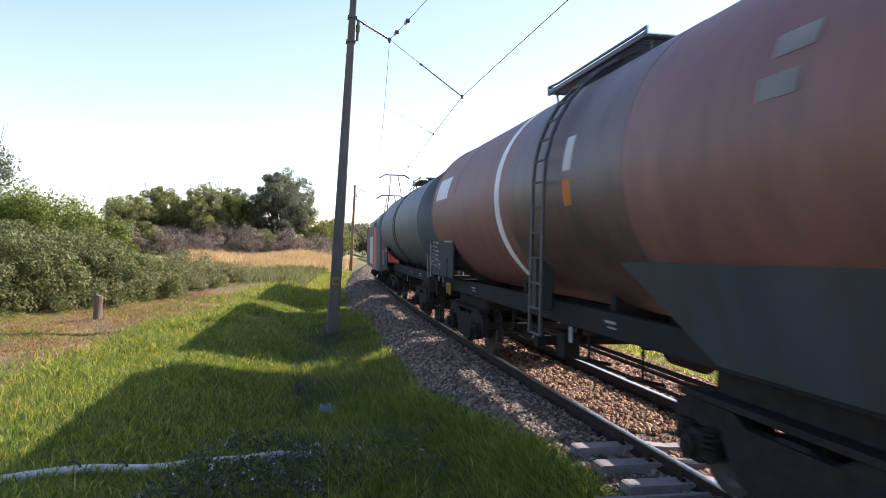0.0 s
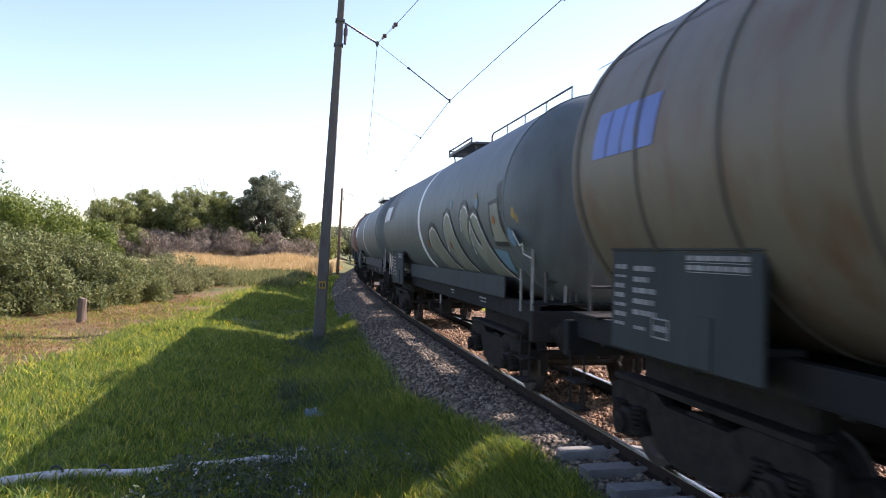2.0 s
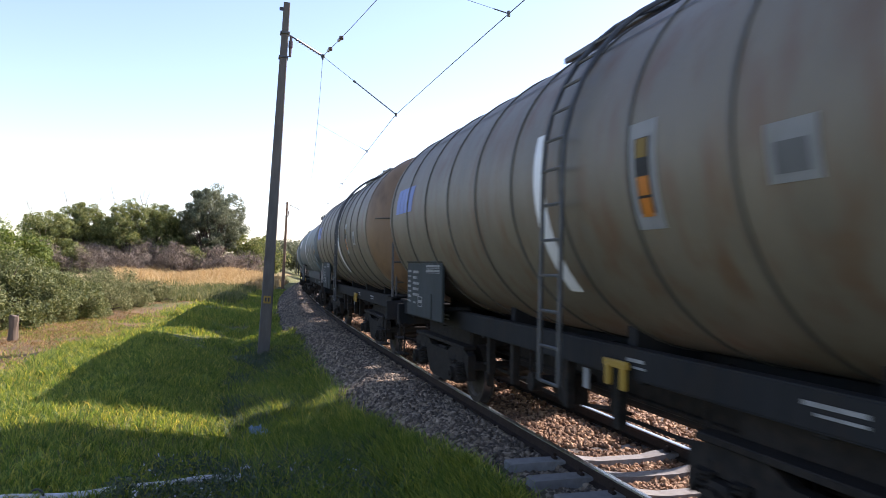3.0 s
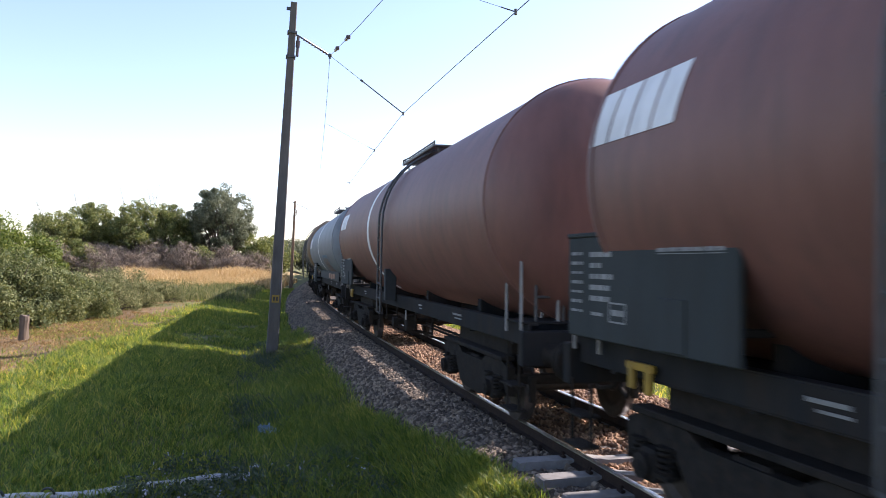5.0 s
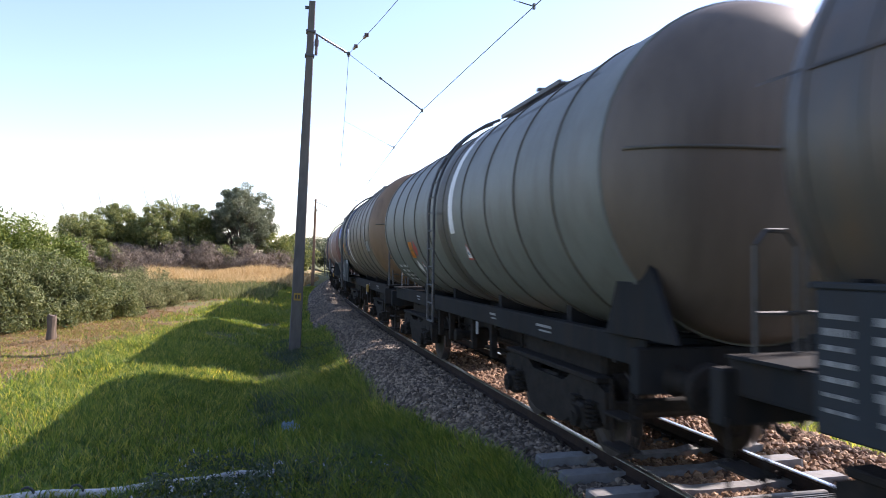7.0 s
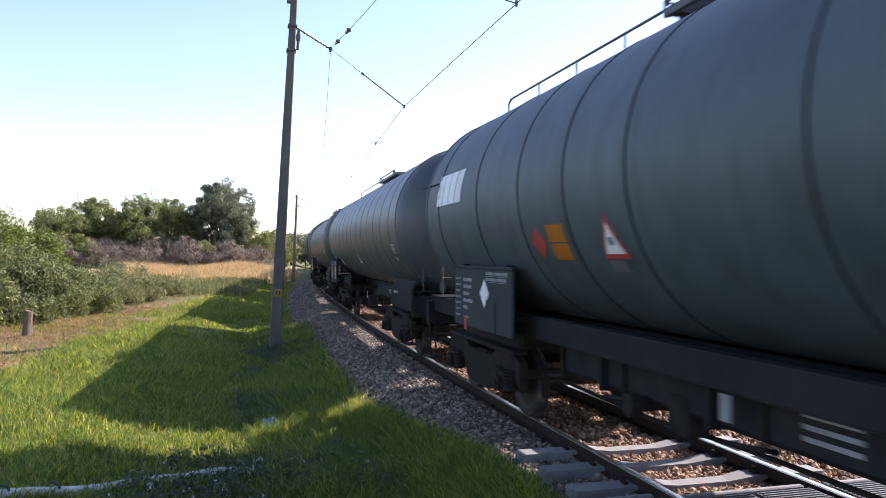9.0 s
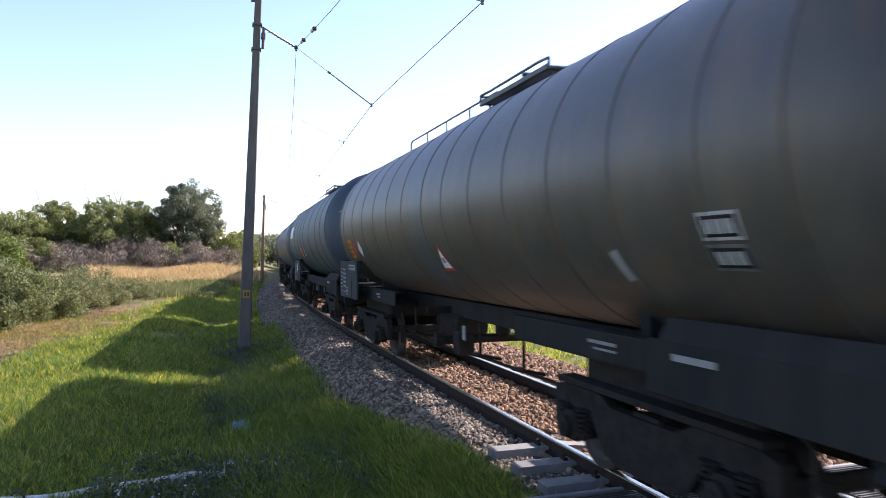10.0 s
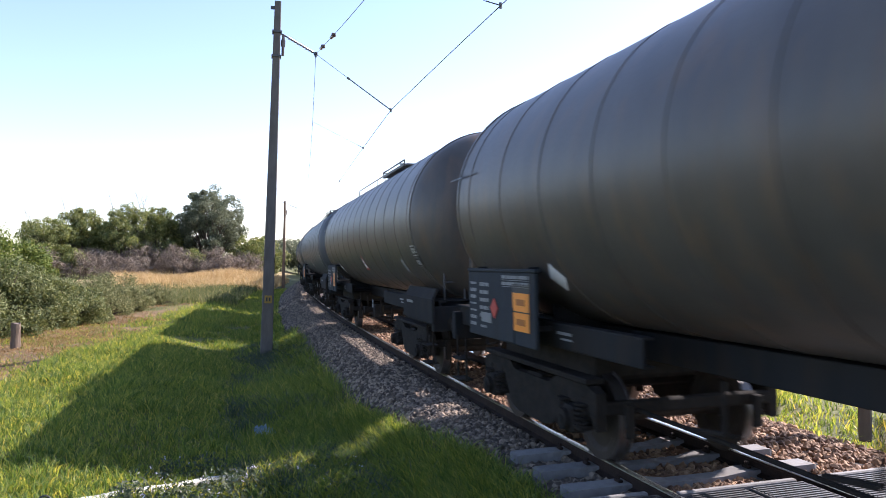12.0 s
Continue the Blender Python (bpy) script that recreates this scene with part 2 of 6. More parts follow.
GRASS = surface("meadow_grass_blade", [(0.12, (0.03, 0.084, 0.027)), (0.5, (0.10, 0.182, 0.054)), (0.75, (0.215, 0.29, 0.092)), (0.92, (0.45, 0.42, 0.18))], 0.42, 0.5, 0, 0, 20, island=True, translucent=0.62, specular=0.3, through_tint=(2.4, 1.62, 0.6))
DRY = surface("dry_straw", [(0.15, (0.34, 0.22, 0.09)), (0.5, (0.52, 0.37, 0.17)), (0.9, (0.68, 0.52, 0.28))], 0.7, 0.5, 0, 0, 20, island=True, translucent=0.4, specular=0.2)
STRAW = surface("mown_straw", [(0.15, (0.11, 0.065, 0.025)), (0.5, (0.27, 0.16, 0.065)), (0.9, (0.52, 0.36, 0.17))], 0.8, 0.5, 0, 0, 20, island=True, translucent=0.3, specular=0.2)
WEED = surface("dull_weed_leaf", [(0.15, (0.04, 0.065, 0.025)), (0.5, (0.08, 0.11, 0.05)), (0.9, (0.16, 0.17, 0.11))], 0.6, 2, 0, 0, 20, island=True, translucent=0.35)
PETAL = surface("pale_weed_blossom", [(0.2, (0.45, 0.42, 0.5)), (0.8, (0.7, 0.68, 0.72))], 0.7, 2, 0, 0, 20, island=True, translucent=0.3)
LEAF_A = surface("olive_shrub_leaf", [(0.15, (0.055, 0.078, 0.032)), (0.5, (0.14, 0.168, 0.075)), (0.9, (0.32, 0.34, 0.17))], 0.6, 0.4, 0, 0, 20, island=True, translucent=0.38, specular=0.18, through_tint=(1.05, 0.95, 0.55))
# far trees' leaf: paler than LEAF_B, haze and light put into its colour
LEAF_D = surface("hazed_green_tree_leaf", [(0.15, (0.075, 0.10, 0.035)), (0.5, (0.175, 0.205, 0.075)), (0.9, (0.37, 0.38, 0.16))], 0.55, 0.4, 0, 0, 20, island=True, translucent=0.4, specular=0.25, through_tint=(1.0, 0.95, 0.55))
LEAF_B = surface("green_tree_leaf", [(0.15, (0.05, 0.085, 0.02)), (0.5, (0.125, 0.17, 0.042)), (0.9, (0.27, 0.30, 0.085))], 0.6, 0.4, 0, 0, 20, island=True, translucent=0.38, specular=0.18, through_tint=(1.0, 0.95, 0.5))
LEAF_C = surface("grey_green_tree_leaf", [(0.15, (0.075, 0.09, 0.055)), (0.5, (0.14, 0.16, 0.095)), (0.9, (0.26, 0.27, 0.17))], 0.6, 0.4, 0, 0, 20, island=True, translucent=0.38, specular=0.25)
TWIG = surface("bare_brown_twig", [(0.15, (0.085, 0.065, 0.05)), (0.5, (0.18, 0.14, 0.105)), (0.9, (0.33, 0.27, 0.2))], 0.85, 1, 0, 0, 20, island=True)
BRUSH_LEAF = surface("dusty_olive_brush", [(0.15, (0.085, 0.09, 0.04)), (0.5, (0.17, 0.18, 0.075)), (0.9, (0.34, 0.335, 0.16))], 0.7, 0.5, 0, 0, 20, island=True, translucent=0.35, specular=0.15)
TALL_WEED = surface("tall_olive_weed", [(0.15, (0.06, 0.075, 0.025)), (0.5, (0.135, 0.15, 0.05)), (0.9, (0.31, 0.28, 0.12))], 0.6, 0.5, 0, 0, 20, island=True, translucent=0.45, specular=0.2)
BARK = surface("bark", [(0.2, (0.05, 0.038, 0.03)), (0.8, (0.12, 0.09, 0.07))], 0.9, 5, 0, 0.4, 30)
RUBBER = surface("black_rubber_panel", [(0.3, (0.018, 0.018, 0.019)), (0.7, (0.04, 0.04, 0.041))], 0.6, 6, 0, 0.2, 60, dirt=(0.12, 0.1, 0.08), dirt_amount=0.3)
PLASTIC_BLUE = surface("blue_plastic_film", [(0.3, (0.12, 0.26, 0.55)), (0.7, (0.5, 0.6, 0.75))], 0.35, 9, 0, 0.3, 20)
PIPE = surface("dusty_white_pipe", [(0.3, (0.42, 0.42, 0.4)), (0.7, (0.62, 0.61, 0.58))], 0.6, 5, 0, 0.2, 40, dirt=(0.2, 0.18, 0.14), dirt_amount=0.6)
PORCELAIN = surface("brown_glazed_insulator", [(0.3, (0.06, 0.03, 0.02)), (0.7, (0.1, 0.055, 0.04))], 0.25, 5, 0, 0.02)
WIRE = surface("dull_overhead_wire", [(0.3, (0.04, 0.04, 0.042)), (0.7, (0.08, 0.078, 0.075))], 0.6, 5, 0.5, 0)
LOCO_DARK = paint("dark_locomotive_paint", (0.03, 0.04, 0.055), (0.06, 0.07, 0.085))
LOCO_RED = paint("red_locomotive_paint", (0.45, 0.03, 0.025), (0.55, 0.05, 0.04), (0.15, 0.04, 0.03))
LOCO_WHITE = paint("pale_locomotive_paint", (0.45, 0.45, 0.43), (0.55, 0.55, 0.53))
GLASS = surface("dark_cab_glass", [(0.3, (0.02, 0.025, 0.03)), (0.7, (0.03, 0.035, 0.04))], 0.12, 5, 0, 0)
FIELD = surface("far_brown_field", [(0.3, (0.2, 0.12, 0.06)), (0.7, (0.3, 0.2, 0.1))], 0.95, 0.2, 0, 0.4, 4)
STRAW_SOIL = surface("strawy_soil", [(0.3, (0.075, 0.047, 0.021)), (0.5, (0.16, 0.097, 0.041)), (0.7, (0.28, 0.175, 0.08))], 0.95, 0.9, 0, 0.8, 14, dirt=(0.09, 0.095, 0.028), dirt_amount=0.8, bump_distance=0.05, detail=10)
LETTER = paint("worn_white_lettering", (0.17, 0.175, 0.175), (0.28, 0.28, 0.27), (0.11, 0.11, 0.11), 0.6, 0.6)
SIGN = paint("dusty_white_sign", (0.36, 0.37, 0.37), (0.48, 0.48, 0.46), (0.25, 0.24, 0.22), 0.6, 0.5)
ORANGE_DARK = paint("burnt_orange_numerals", (0.3, 0.09, 0.015), (0.36, 0.12, 0.02))
DRY_SOIL = surface("dry_field_soil", [(0.3, (0.26, 0.18, 0.08)), (0.5, (0.36, 0.26, 0.12)), (0.7, (0.45, 0.34, 0.17))], 0.95, 0.5, 0, 0.8, 9, dirt=(0.14, 0.14, 0.04), dirt_amount=0.6, bump_distance=0.1, detail=10)
STAIN = paint("dark_spill_stain", (0.055, 0.036, 0.03), (0.11, 0.06, 0.05), (0.03, 0.024, 0.022), 0.45, 0.8)


# ---- ground, track and crossing ----
def spaced(parts):
    out = []
    for a, b, step in parts:
        out.extend(np.arange(a, b, step))
    return np.array(out + [parts[-1][1]])


def build_ground():
    xs = spaced([(-3000, -400, 400), (-400, -80, 30), (-80, -30, 3), (-30, 14, 0.4), (14, 40, 3), (40, 400, 40), (400, 3000, 400)])
    ys = spaced([(-1500, -100, 200), (-100, -10, 10), (-10, 0, 1.0), (0, 45, 0.4), (45, 110, 2), (110, 500, 30), (500, 4000, 400)])
    gx, gy = np.meshgrid(xs, ys)
    gz = ground_z(gx, gy)
    v = np.stack([gx, gy, gz], -1).reshape(-1, 3)
    nx, ny = len(xs), len(ys)
    i = np.arange((ny - 1) * nx).reshape(ny - 1, nx)[:, :-1].ravel()
    f = np.stack([i, i + 1, i + nx + 1, i + nx], 1)
    ob = new("ground", from_arrays("ground", v, f, SOIL, 4, True))
    tagged(ob, "grassy meadow ground with a shallow ditch beside the track", "ground", kind="structure")


build_ground()



def build_straw_strip():
    """the mown strip: a thin ragged sheet of straw litter on the meadow"""
    ss, oo = np.arange(-137, -76, 0.35), np.arange(6.5, 26, 0.35)
    gs, go = np.meshgrid(ss, oo)
    x, y = track_xy(gs, go)
    n = len(ss)
    count = np.zeros(gs.size)
    f = []
    for j in range(len(oo) - 1):
        for i in range(n - 1):
            edge = float(straw_edge(ss[i])) - 0.3 + 2.4 * noise.noise(Vector((ss[i] * 0.25, oo[j] * 0.3, 0))) + 1.2 * noise.noise(Vector((ss[i] * 0.9, oo[j] * 0.9, 5)))
            if oo[j] > edge and noise.noise(Vector((ss[i] * 0.45, oo[j] * 0.45, 9))) > -0.12:
                a = j * n + i
                f.append((a, a + 1, a + n + 1, a + n))
                count[[a, a + 1, a + n + 1, a + n]] += 1
    # the ragged rim runs out into the soil
    z = ground_z(x, y) + np.where(count.reshape(x.shape) == 4, 0.02, -0.03)
    v = np.stack([x, y, z], -1).reshape(-1, 3)
    ob = new("mown_strip", from_arrays("mown_strip", v, f, STRAW_SOIL, 4, True))
    tagged(ob, "strip of mown brown straw litter on the meadow", "ground", kind="structure")


build_straw_strip()


def build_dry_field():
    """the dry field under the tall golden grass"""
    az, dd = np.radians(np.arange(-27, -4, 0.4)), np.arange(66, 150, 3.0)
    ga, gd = np.meshgrid(az, dd)
    x, y = np.sin(ga) * gd, np.cos(ga) * gd
    v = np.stack([x, y, ground_z(x, y) + 0.03], -1).reshape(-1, 3)
    n = len(az)
    off = offsets(x, y)[0]
    f = []
    for j in range(len(dd) - 1):
        for i in range(n - 1):
            if off[j, i] > 6.5 and off[j, i + 1] > 6.5 and dd[j] > 72 + 6 * noise.noise(Vector((az[i] * 14, dd[j] * 0.1, 3))):
                a = j * n + i
                f.append((a, a + 1, a + n + 1, a + n))
    tagged(new("dry_field", from_arrays("dry_field", v, f, DRY_SOIL, 4, True)), "dry golden field rising gently towards the trees", "ground", kind="structure")


build_dry_field()


def build_far_field():
    """ploughed brown field on the inner side of the bend"""
    az, dd = np.radians(np.arange(8, 100, 4.0)), np.array([22, 30, 45, 70, 110, 180, 300, 600, 1200.0])
    ga, gd = np.meshgrid(az, dd)
    x, y = np.sin(ga) * gd, np.cos(ga) * gd
    v = np.stack([x, y, ground_z(x, y) + 0.05], -1).reshape(-1, 3)
    n = len(az)
    off = offsets(x, y)[0]
    f = [(j * n + i, j * n + i + 1, (j + 1) * n + i + 1, (j + 1) * n + i) for j in range(len(dd) - 1) for i in range(n - 1) if max(off[j, i], off[j, i + 1], off[j + 1, i], off[j + 1, i + 1]) < -11]
    tagged(new("ploughed_field", from_arrays("ploughed_field", v, f, FIELD, 4, True)), "brown ploughed field beyond the railway line", "field", kind="structure")


build_far_field()

S_NEAR, S_FAR = -170.0, 60.0
BED_PROFILE = [(-4.0, -0.72), (-3.4, -0.46), (-2.6, -0.29), (-1.85, -0.24), (-1.3, -0.2), (-0.75, -0.21), (0.0, -0.215), (0.75, -0.21), (1.3, -0.2), (1.85, -0.24), (2.35, -0.5), (2.95, -0.86)]


def sweep(profile, s_values, closed=True):
    """a constant section (off, z) along the arc of the track"""
    k = len(profile)
    v = []
    for s in s_values:
        for off, z in profile:
            x, y = track_xy(s, off)
            v.append((x, y, z))
    f = []
    for a in range(len(s_values) - 1):
        for b in range(k if closed else k - 1):
            c = (b + 1) % k
            f.append((a * k + b, a * k + c, (a + 1) * k + c, (a + 1) * k + b))
    return np.array(v), np.array(f)


v, f = sweep(BED_PROFILE, np.arange(S_NEAR, S_FAR, 1.0), False)
tagged(new("ballast_bed", from_arrays("ballast_bed", v, f, BED, 4)), "bed of crushed grey-brown ballast under the track", "track bed", kind="structure")

RAIL_SECTION = [(-0.07, -0.172), (0.07, -0.172), (0.07, -0.158), (0.012, -0.14), (0.012, -0.05), (0.034, -0.038), (0.036, -0.014), (-0.036, -0.014), (-0.034, -0.038), (-0.012, -0.05), (-0.012, -0.14), (-0.07, -0.158)]
HEAD_SECTION = [(-0.036, -0.014), (0.036, -0.014), (0.034, -0.003), (0.024, 0.0), (-0.024, 0.0), (-0.034, -0.003)]
for name, side in (("rail_outer", 0.7525), ("rail_inner", -0.7525)):
    st = np.arange(S_NEAR, S_FAR, 1.5)
    v, f = sweep([(o + side, z) for o, z in RAIL_SECTION], st)
    r = tagged(new(name, from_arrays(name, v, f, RAIL_SIDE, 4)), "rusty steel running rail on concrete sleepers", "rail", kind="structure")
    v, f = sweep([(o + side, z) for o, z in HEAD_SECTION], st)
    part("rail_head", from_arrays("rail_head", v, f, RAIL_TOP, 4), None, r, "polished bright running surface")


def sleeper_mesh():
    bm = bmesh.new()
    # two raised seats and a lower waist, tapered sides
    rows = [(-1.44, 0.112, 0.15, -0.175), (-1.41, 0.12, 0.15, -0.165), (-0.55, 0.115, 0.15, -0.165), (-0.3, 0.095, 0.13, -0.2), (0.3, 0.095, 0.13, -0.2), (0.55, 0.115, 0.15, -0.165), (1.41, 0.12, 0.15, -0.165), (1.44, 0.112, 0.15, -0.175)]
    rings = []
    for y, top, low, z in rows:
        rings.append([bm.verts.new(p) for p in ((-low, y, -0.38), (low, y, -0.38), (top, y, z), (-top, y, z))])
    for a, b in zip(rings, rings[1:]):
        for i in range(4):
            bm.faces.new((a[i], a[(i + 1) % 4], b[(i + 1) % 4], b[i]))
    bm.faces.new(rings[0])
    bm.faces.new(rings[-1])
    bmesh.ops.recalc_face_normals(bm, faces=bm.faces)
    me = bpy.data.meshes.new("sleeper")
    bm.to_mesh(me)
    bm.free()
    me.materials.append(CONCRETE)
    return me


def clip_mesh():
    bm = bmesh.new()
    for side in (-1, 1):
        add_box(bm, (0.10, 0.05, 0.03), (0, side * 0.105, -0.15), None, 0.006)
        add_rod(bm, (0, side * 0.1, -0.16), (0, side * 0.1, -0.095), 0.014, 6)
        add_rod(bm, (0, side * 0.1, -0.12), (0, side * 0.1, -0.1), 0.026, 6)
    me = bpy.data.meshes.new("rail_clip")
    bm.to_mesh(me)
    bm.free()
    me.materials.append(RAIL_SIDE)
    return me


SLEEPER, CLIP = sleeper_mesh(), clip_mesh()
sleepers = thing("sleeper_row", "pale concrete sleepers half buried in ballast", "sleepers", kind="structure")
for i in range(115):
    s = -134.55 + 0.68 * (i - 11)
    if -141.5 < s < -136.2:
        continue
    ob = part("sleeper", SLEEPER, None, sleepers)
    jig = random.uniform(-0.015, 0.015)
    ob.matrix_basis = track_pose(s + jig, random.uniform(-0.015, 0.015), 0.055 if s < -134.1 else -0.03)
    if -137 < s < -115:
        for side in (0.7525, -0.7525):
            part("rail_clip", CLIP, None, ob, at=pose(0, side, 0))


# crossing panels of ribbed rubber, between and beside the rails
def panel_mesh(length, width):
    bm = bmesh.new()
    add_box(bm, (length, width, 0.14), (0, 0, -0.075), None, 0.01)
    n = int(length / 0.05)
    for i in range(n):
        add_box(bm, (0.022, width - 0.06, 0.012), (-length / 2 + 0.03 + i * (length - 0.06) / (n - 1), 0, -0.002))
    return bm


crossing = thing("level_crossing_deck", "black ribbed rubber level crossing panels set between the rails", "level crossing", kind="structure")
for k in range(4):
    s = -137.35 - 1.25 * k
    for off, w in ((-0.33, 0.62), (0.33, 0.62), (1.42, 1.12), (-1.42, 1.12)):
        part("rubber_panel", panel_mesh(1.2, w), RUBBER, crossing, at=track_pose(s + (0.1 if off > 1 else 0.0), off, -0.012))
for off, w in ((0.0, 1.3), (1.45, 1.1), (-1.45, 1.1)):
    part("concrete_edge_beam", box((0.07, w, 0.22), (0, 0, -0.125), None, 0.012), CONCRETE, crossing, at=track_pose(-136.62 + (0.1 if off > 1 else 0.0), off, -0.01))


# ---- masts and overhead line ----
def build_mast(s, off, height, z0, material, label, number_plate, lean):
    p = on_track(s, off, z0)
    mast = thing("catenary_mast", label, "catenary mast", "catenary masts", at=track_pose(s, off, z0) @ pose(0, 0, 0, lean))
    bm = bmesh.new()
    # H-shaped prestressed concrete post, tapering upwards
    rings = []
    for z, w, d in ((-0.6, 0.44, 0.38), (0.0, 0.43, 0.37), (height * 0.5, 0.33, 0.29), (height, 0.22, 0.2)):
        a, b, c = w / 2, d / 2, 0.02
        rings.append([bm.verts.new((x, y, z)) for x, y in ((-a, -b + c), (-a + c, -b), (a - c, -b), (a, -b + c), (a, b - c), (a - c, b), (-a + c, b), (-a, b - c))])
    for ra, rb in zip(rings, rings[1:]):
        for i in range(8):
            bm.faces.new((ra[i], ra[(i + 1) % 8], rb[(i + 1) % 8], rb[i]))
    bm.faces.new(rings[0])
    bm.faces.new(rings[-1])
    bmesh.ops.recalc_face_normals(bm, faces=bm.faces)
    part("post", bm, material, mast)
    for z in (height - 0.975, height - 1.75):
        part("clamp", box((0.32, 0.3, 0.07), (0, 0, z), None, 0.006), STEEL, mast, "dark steel clamp band")
    bm = bmesh.new()
    add_rod(bm, (0, -0.2, height - 1.05), (0, -0.2, height - 1.7), 0.045, 8)
    add_rod(bm, (0, -0.2, height - 1.2), (0, -0.2, height - 1.4), 0.07, 8)
    part("tension_link", bm, PORCELAIN, mast)
    bm = bmesh.new()
    add_box(bm, (0.07, 0.12, 0.1), (0, 0.16, height - 0.2), None, 0.01)
    part("top_bracket", bm, STEEL, mast)
    if number_plate:
        b2 = box((0.02, 0.22, 0.24), (-0.208, 0.0, 1.62), None, 0.004)
        plate = part("number_plate", b2, YELLOW, mast, "small yellow enamel number plate")
        for dy in (-0.045, 0.045):
            part("number_bar", box((0.004, 0.05, 0.12), (-0.221, dy, 1.62), None), BLACK_MARK, plate)
    return mast


S_POLE, S_POLE2, POLE_OFF = -118.65, -53.7, 3.7
build_mast(S_POLE, POLE_OFF, 11.05, -0.62, POLE, "tall grey concrete catenary mast standing in ditch grass", True, 2.7)
build_mast(S_POLE2, POLE_OFF + 0.0, 10.0, -0.62, WOOD_POLE, "slim brown catenary mast farther along the track", False, 2.0)
WIRE_Z = 6.66
line = thing("overhead_line", "thin dark overhead contact line with droppers", "overhead line", kind="structure")


def insulated_arm(a, b, j, label):
    """stay from the mast a to the messenger point b, and on to the contact wire j"""
    arm = thing("cantilever_stay", label, "cantilever", "cantilever stays")
    a, b, j = Vector(a), Vector(b), Vector(j)
    part("stay_rod", add_rod(bmesh.new(), a, a.lerp(b, 0.18), 0.025, 6), STEEL, arm)
    part("stay_rod", add_rod(bmesh.new(), a.lerp(b, 0.9), b, 0.025, 6), STEEL, arm)
    bm = bmesh.new()
    add_rod(bm, a.lerp(b, 0.18), a.lerp(b, 0.9), 0.02, 6)
    for i in range(9):
        c = a.lerp(b, 0.2 + i * 0.085)
        add_rod(bm, c, c + (b - a).normalized() * 0.05, 0.055, 10, 0.03)
    part("insulator", bm, PORCELAIN, arm, "brown disc insulator string")
    bm = bmesh.new()
    add_rod(bm, b + Vector((0, 0, 0.06)), b - Vector((0, 0, 0.1)), 0.04, 8)
    add_box(bm, (0.12, 0.1, 0.08), b, None, 0.01)
    part("messenger_clamp", bm, STEEL, arm)
    bm = bmesh.new()
    add_rod(bm, b, b.lerp(j, 0.45), 0.008, 5)
    add_rod(bm, b.lerp(j, 0.45), j, 0.018, 6)
    add_rod(bm, b.lerp(j, 0.44), b.lerp(j, 0.465), 0.035, 8)
    part("registration_arm", bm, STEEL, arm)
    bm = bmesh.new()
    add_rod(bm, j + Vector((0, 0, 0.05)), j - Vector((0, 0, 0.06)), 0.03, 8)
    part("contact_clamp", bm, STEEL, arm)


BRACKET = on_track(S_POLE, 3.07, 9.4)
MESSENGER = on_track(S_POLE, 2.02, 8.82)
CONTACT = on_track(-120.75, 0.0, WIRE_Z)
insulated_arm(BRACKET, MESSENGER, CONTACT, "brown insulator stay on the near concrete mast")
BRACKET2 = on_track(S_POLE2, 3.25, 9.05)
MESSENGER2 = on_track(S_POLE2, 2.05, 8.55)
CONTACT2 = on_track(S_POLE2, 0.0, WIRE_Z)
insulated_arm(BRACKET2, MESSENGER2, CONTACT2, "brown insulator stay on the far wooden mast")
SPAN = S_POLE2 - S_POLE


def messenger_at(q):
    """q counts the spans from the near mast"""
    k = math.floor(q)
    w = q - k
    s = S_POLE + SPAN * q
    return on_track(s, 2.02 - 4.4 * w * (1 - w), 8.82 - 0.27 * (q > 0) * min(q, 1) - 7.2 * w * (1 - w))


def contact_at(q):
    w = q - math.floor(q)
    return on_track(S_POLE + SPAN * q - 2.1, (-2.5 if q > 0 else -1.1) * w * (1 - w), WIRE_Z)


qs = [i / 24 for i in range(-36, 49)]
part("messenger_wire", add_path(bmesh.new(), [messenger_at(q) for q in qs], 0.008, 5), WIRE, line)
part("contact_wire", add_path(bmesh.new(), [contact_at(q) for q in qs], 0.009, 5), WIRE, line)
for s in (-166.0, -154.0, -142.0, -130.2, -113.2, -100.7, -86.5, -74.0, -62.0, -43.0, -30.0, -17.0):
    q = (s + 2.1 - S_POLE) / SPAN
    a, b = messenger_at(q), contact_at(q)
    dropper = part("dropper", add_rod(bmesh.new(), a, b, 0.004, 5), WIRE, line)
    bm = bmesh.new()
    add_rod(bm, b.lerp(a, 0.12), b, 0.012, 5)
    add_rod(bm, b - Vector((0, 0, 0.05)), b + Vector((0, 0, 0.05)), 0.03, 6)
    part("dropper_clamp", bm, STEEL, dropper)
for q in (-0.05, -0.022):
    p = messenger_at(q)
    bm = bmesh.new()
    add_rod(bm, p, p.lerp(messenger_at(q + 0.006), 1.0), 0.05, 8)
    add_box(bm, (0.12, 0.12, 0.1), p, None, 0.02)
    part("splice_insulator", bm, PORCELAIN, line)

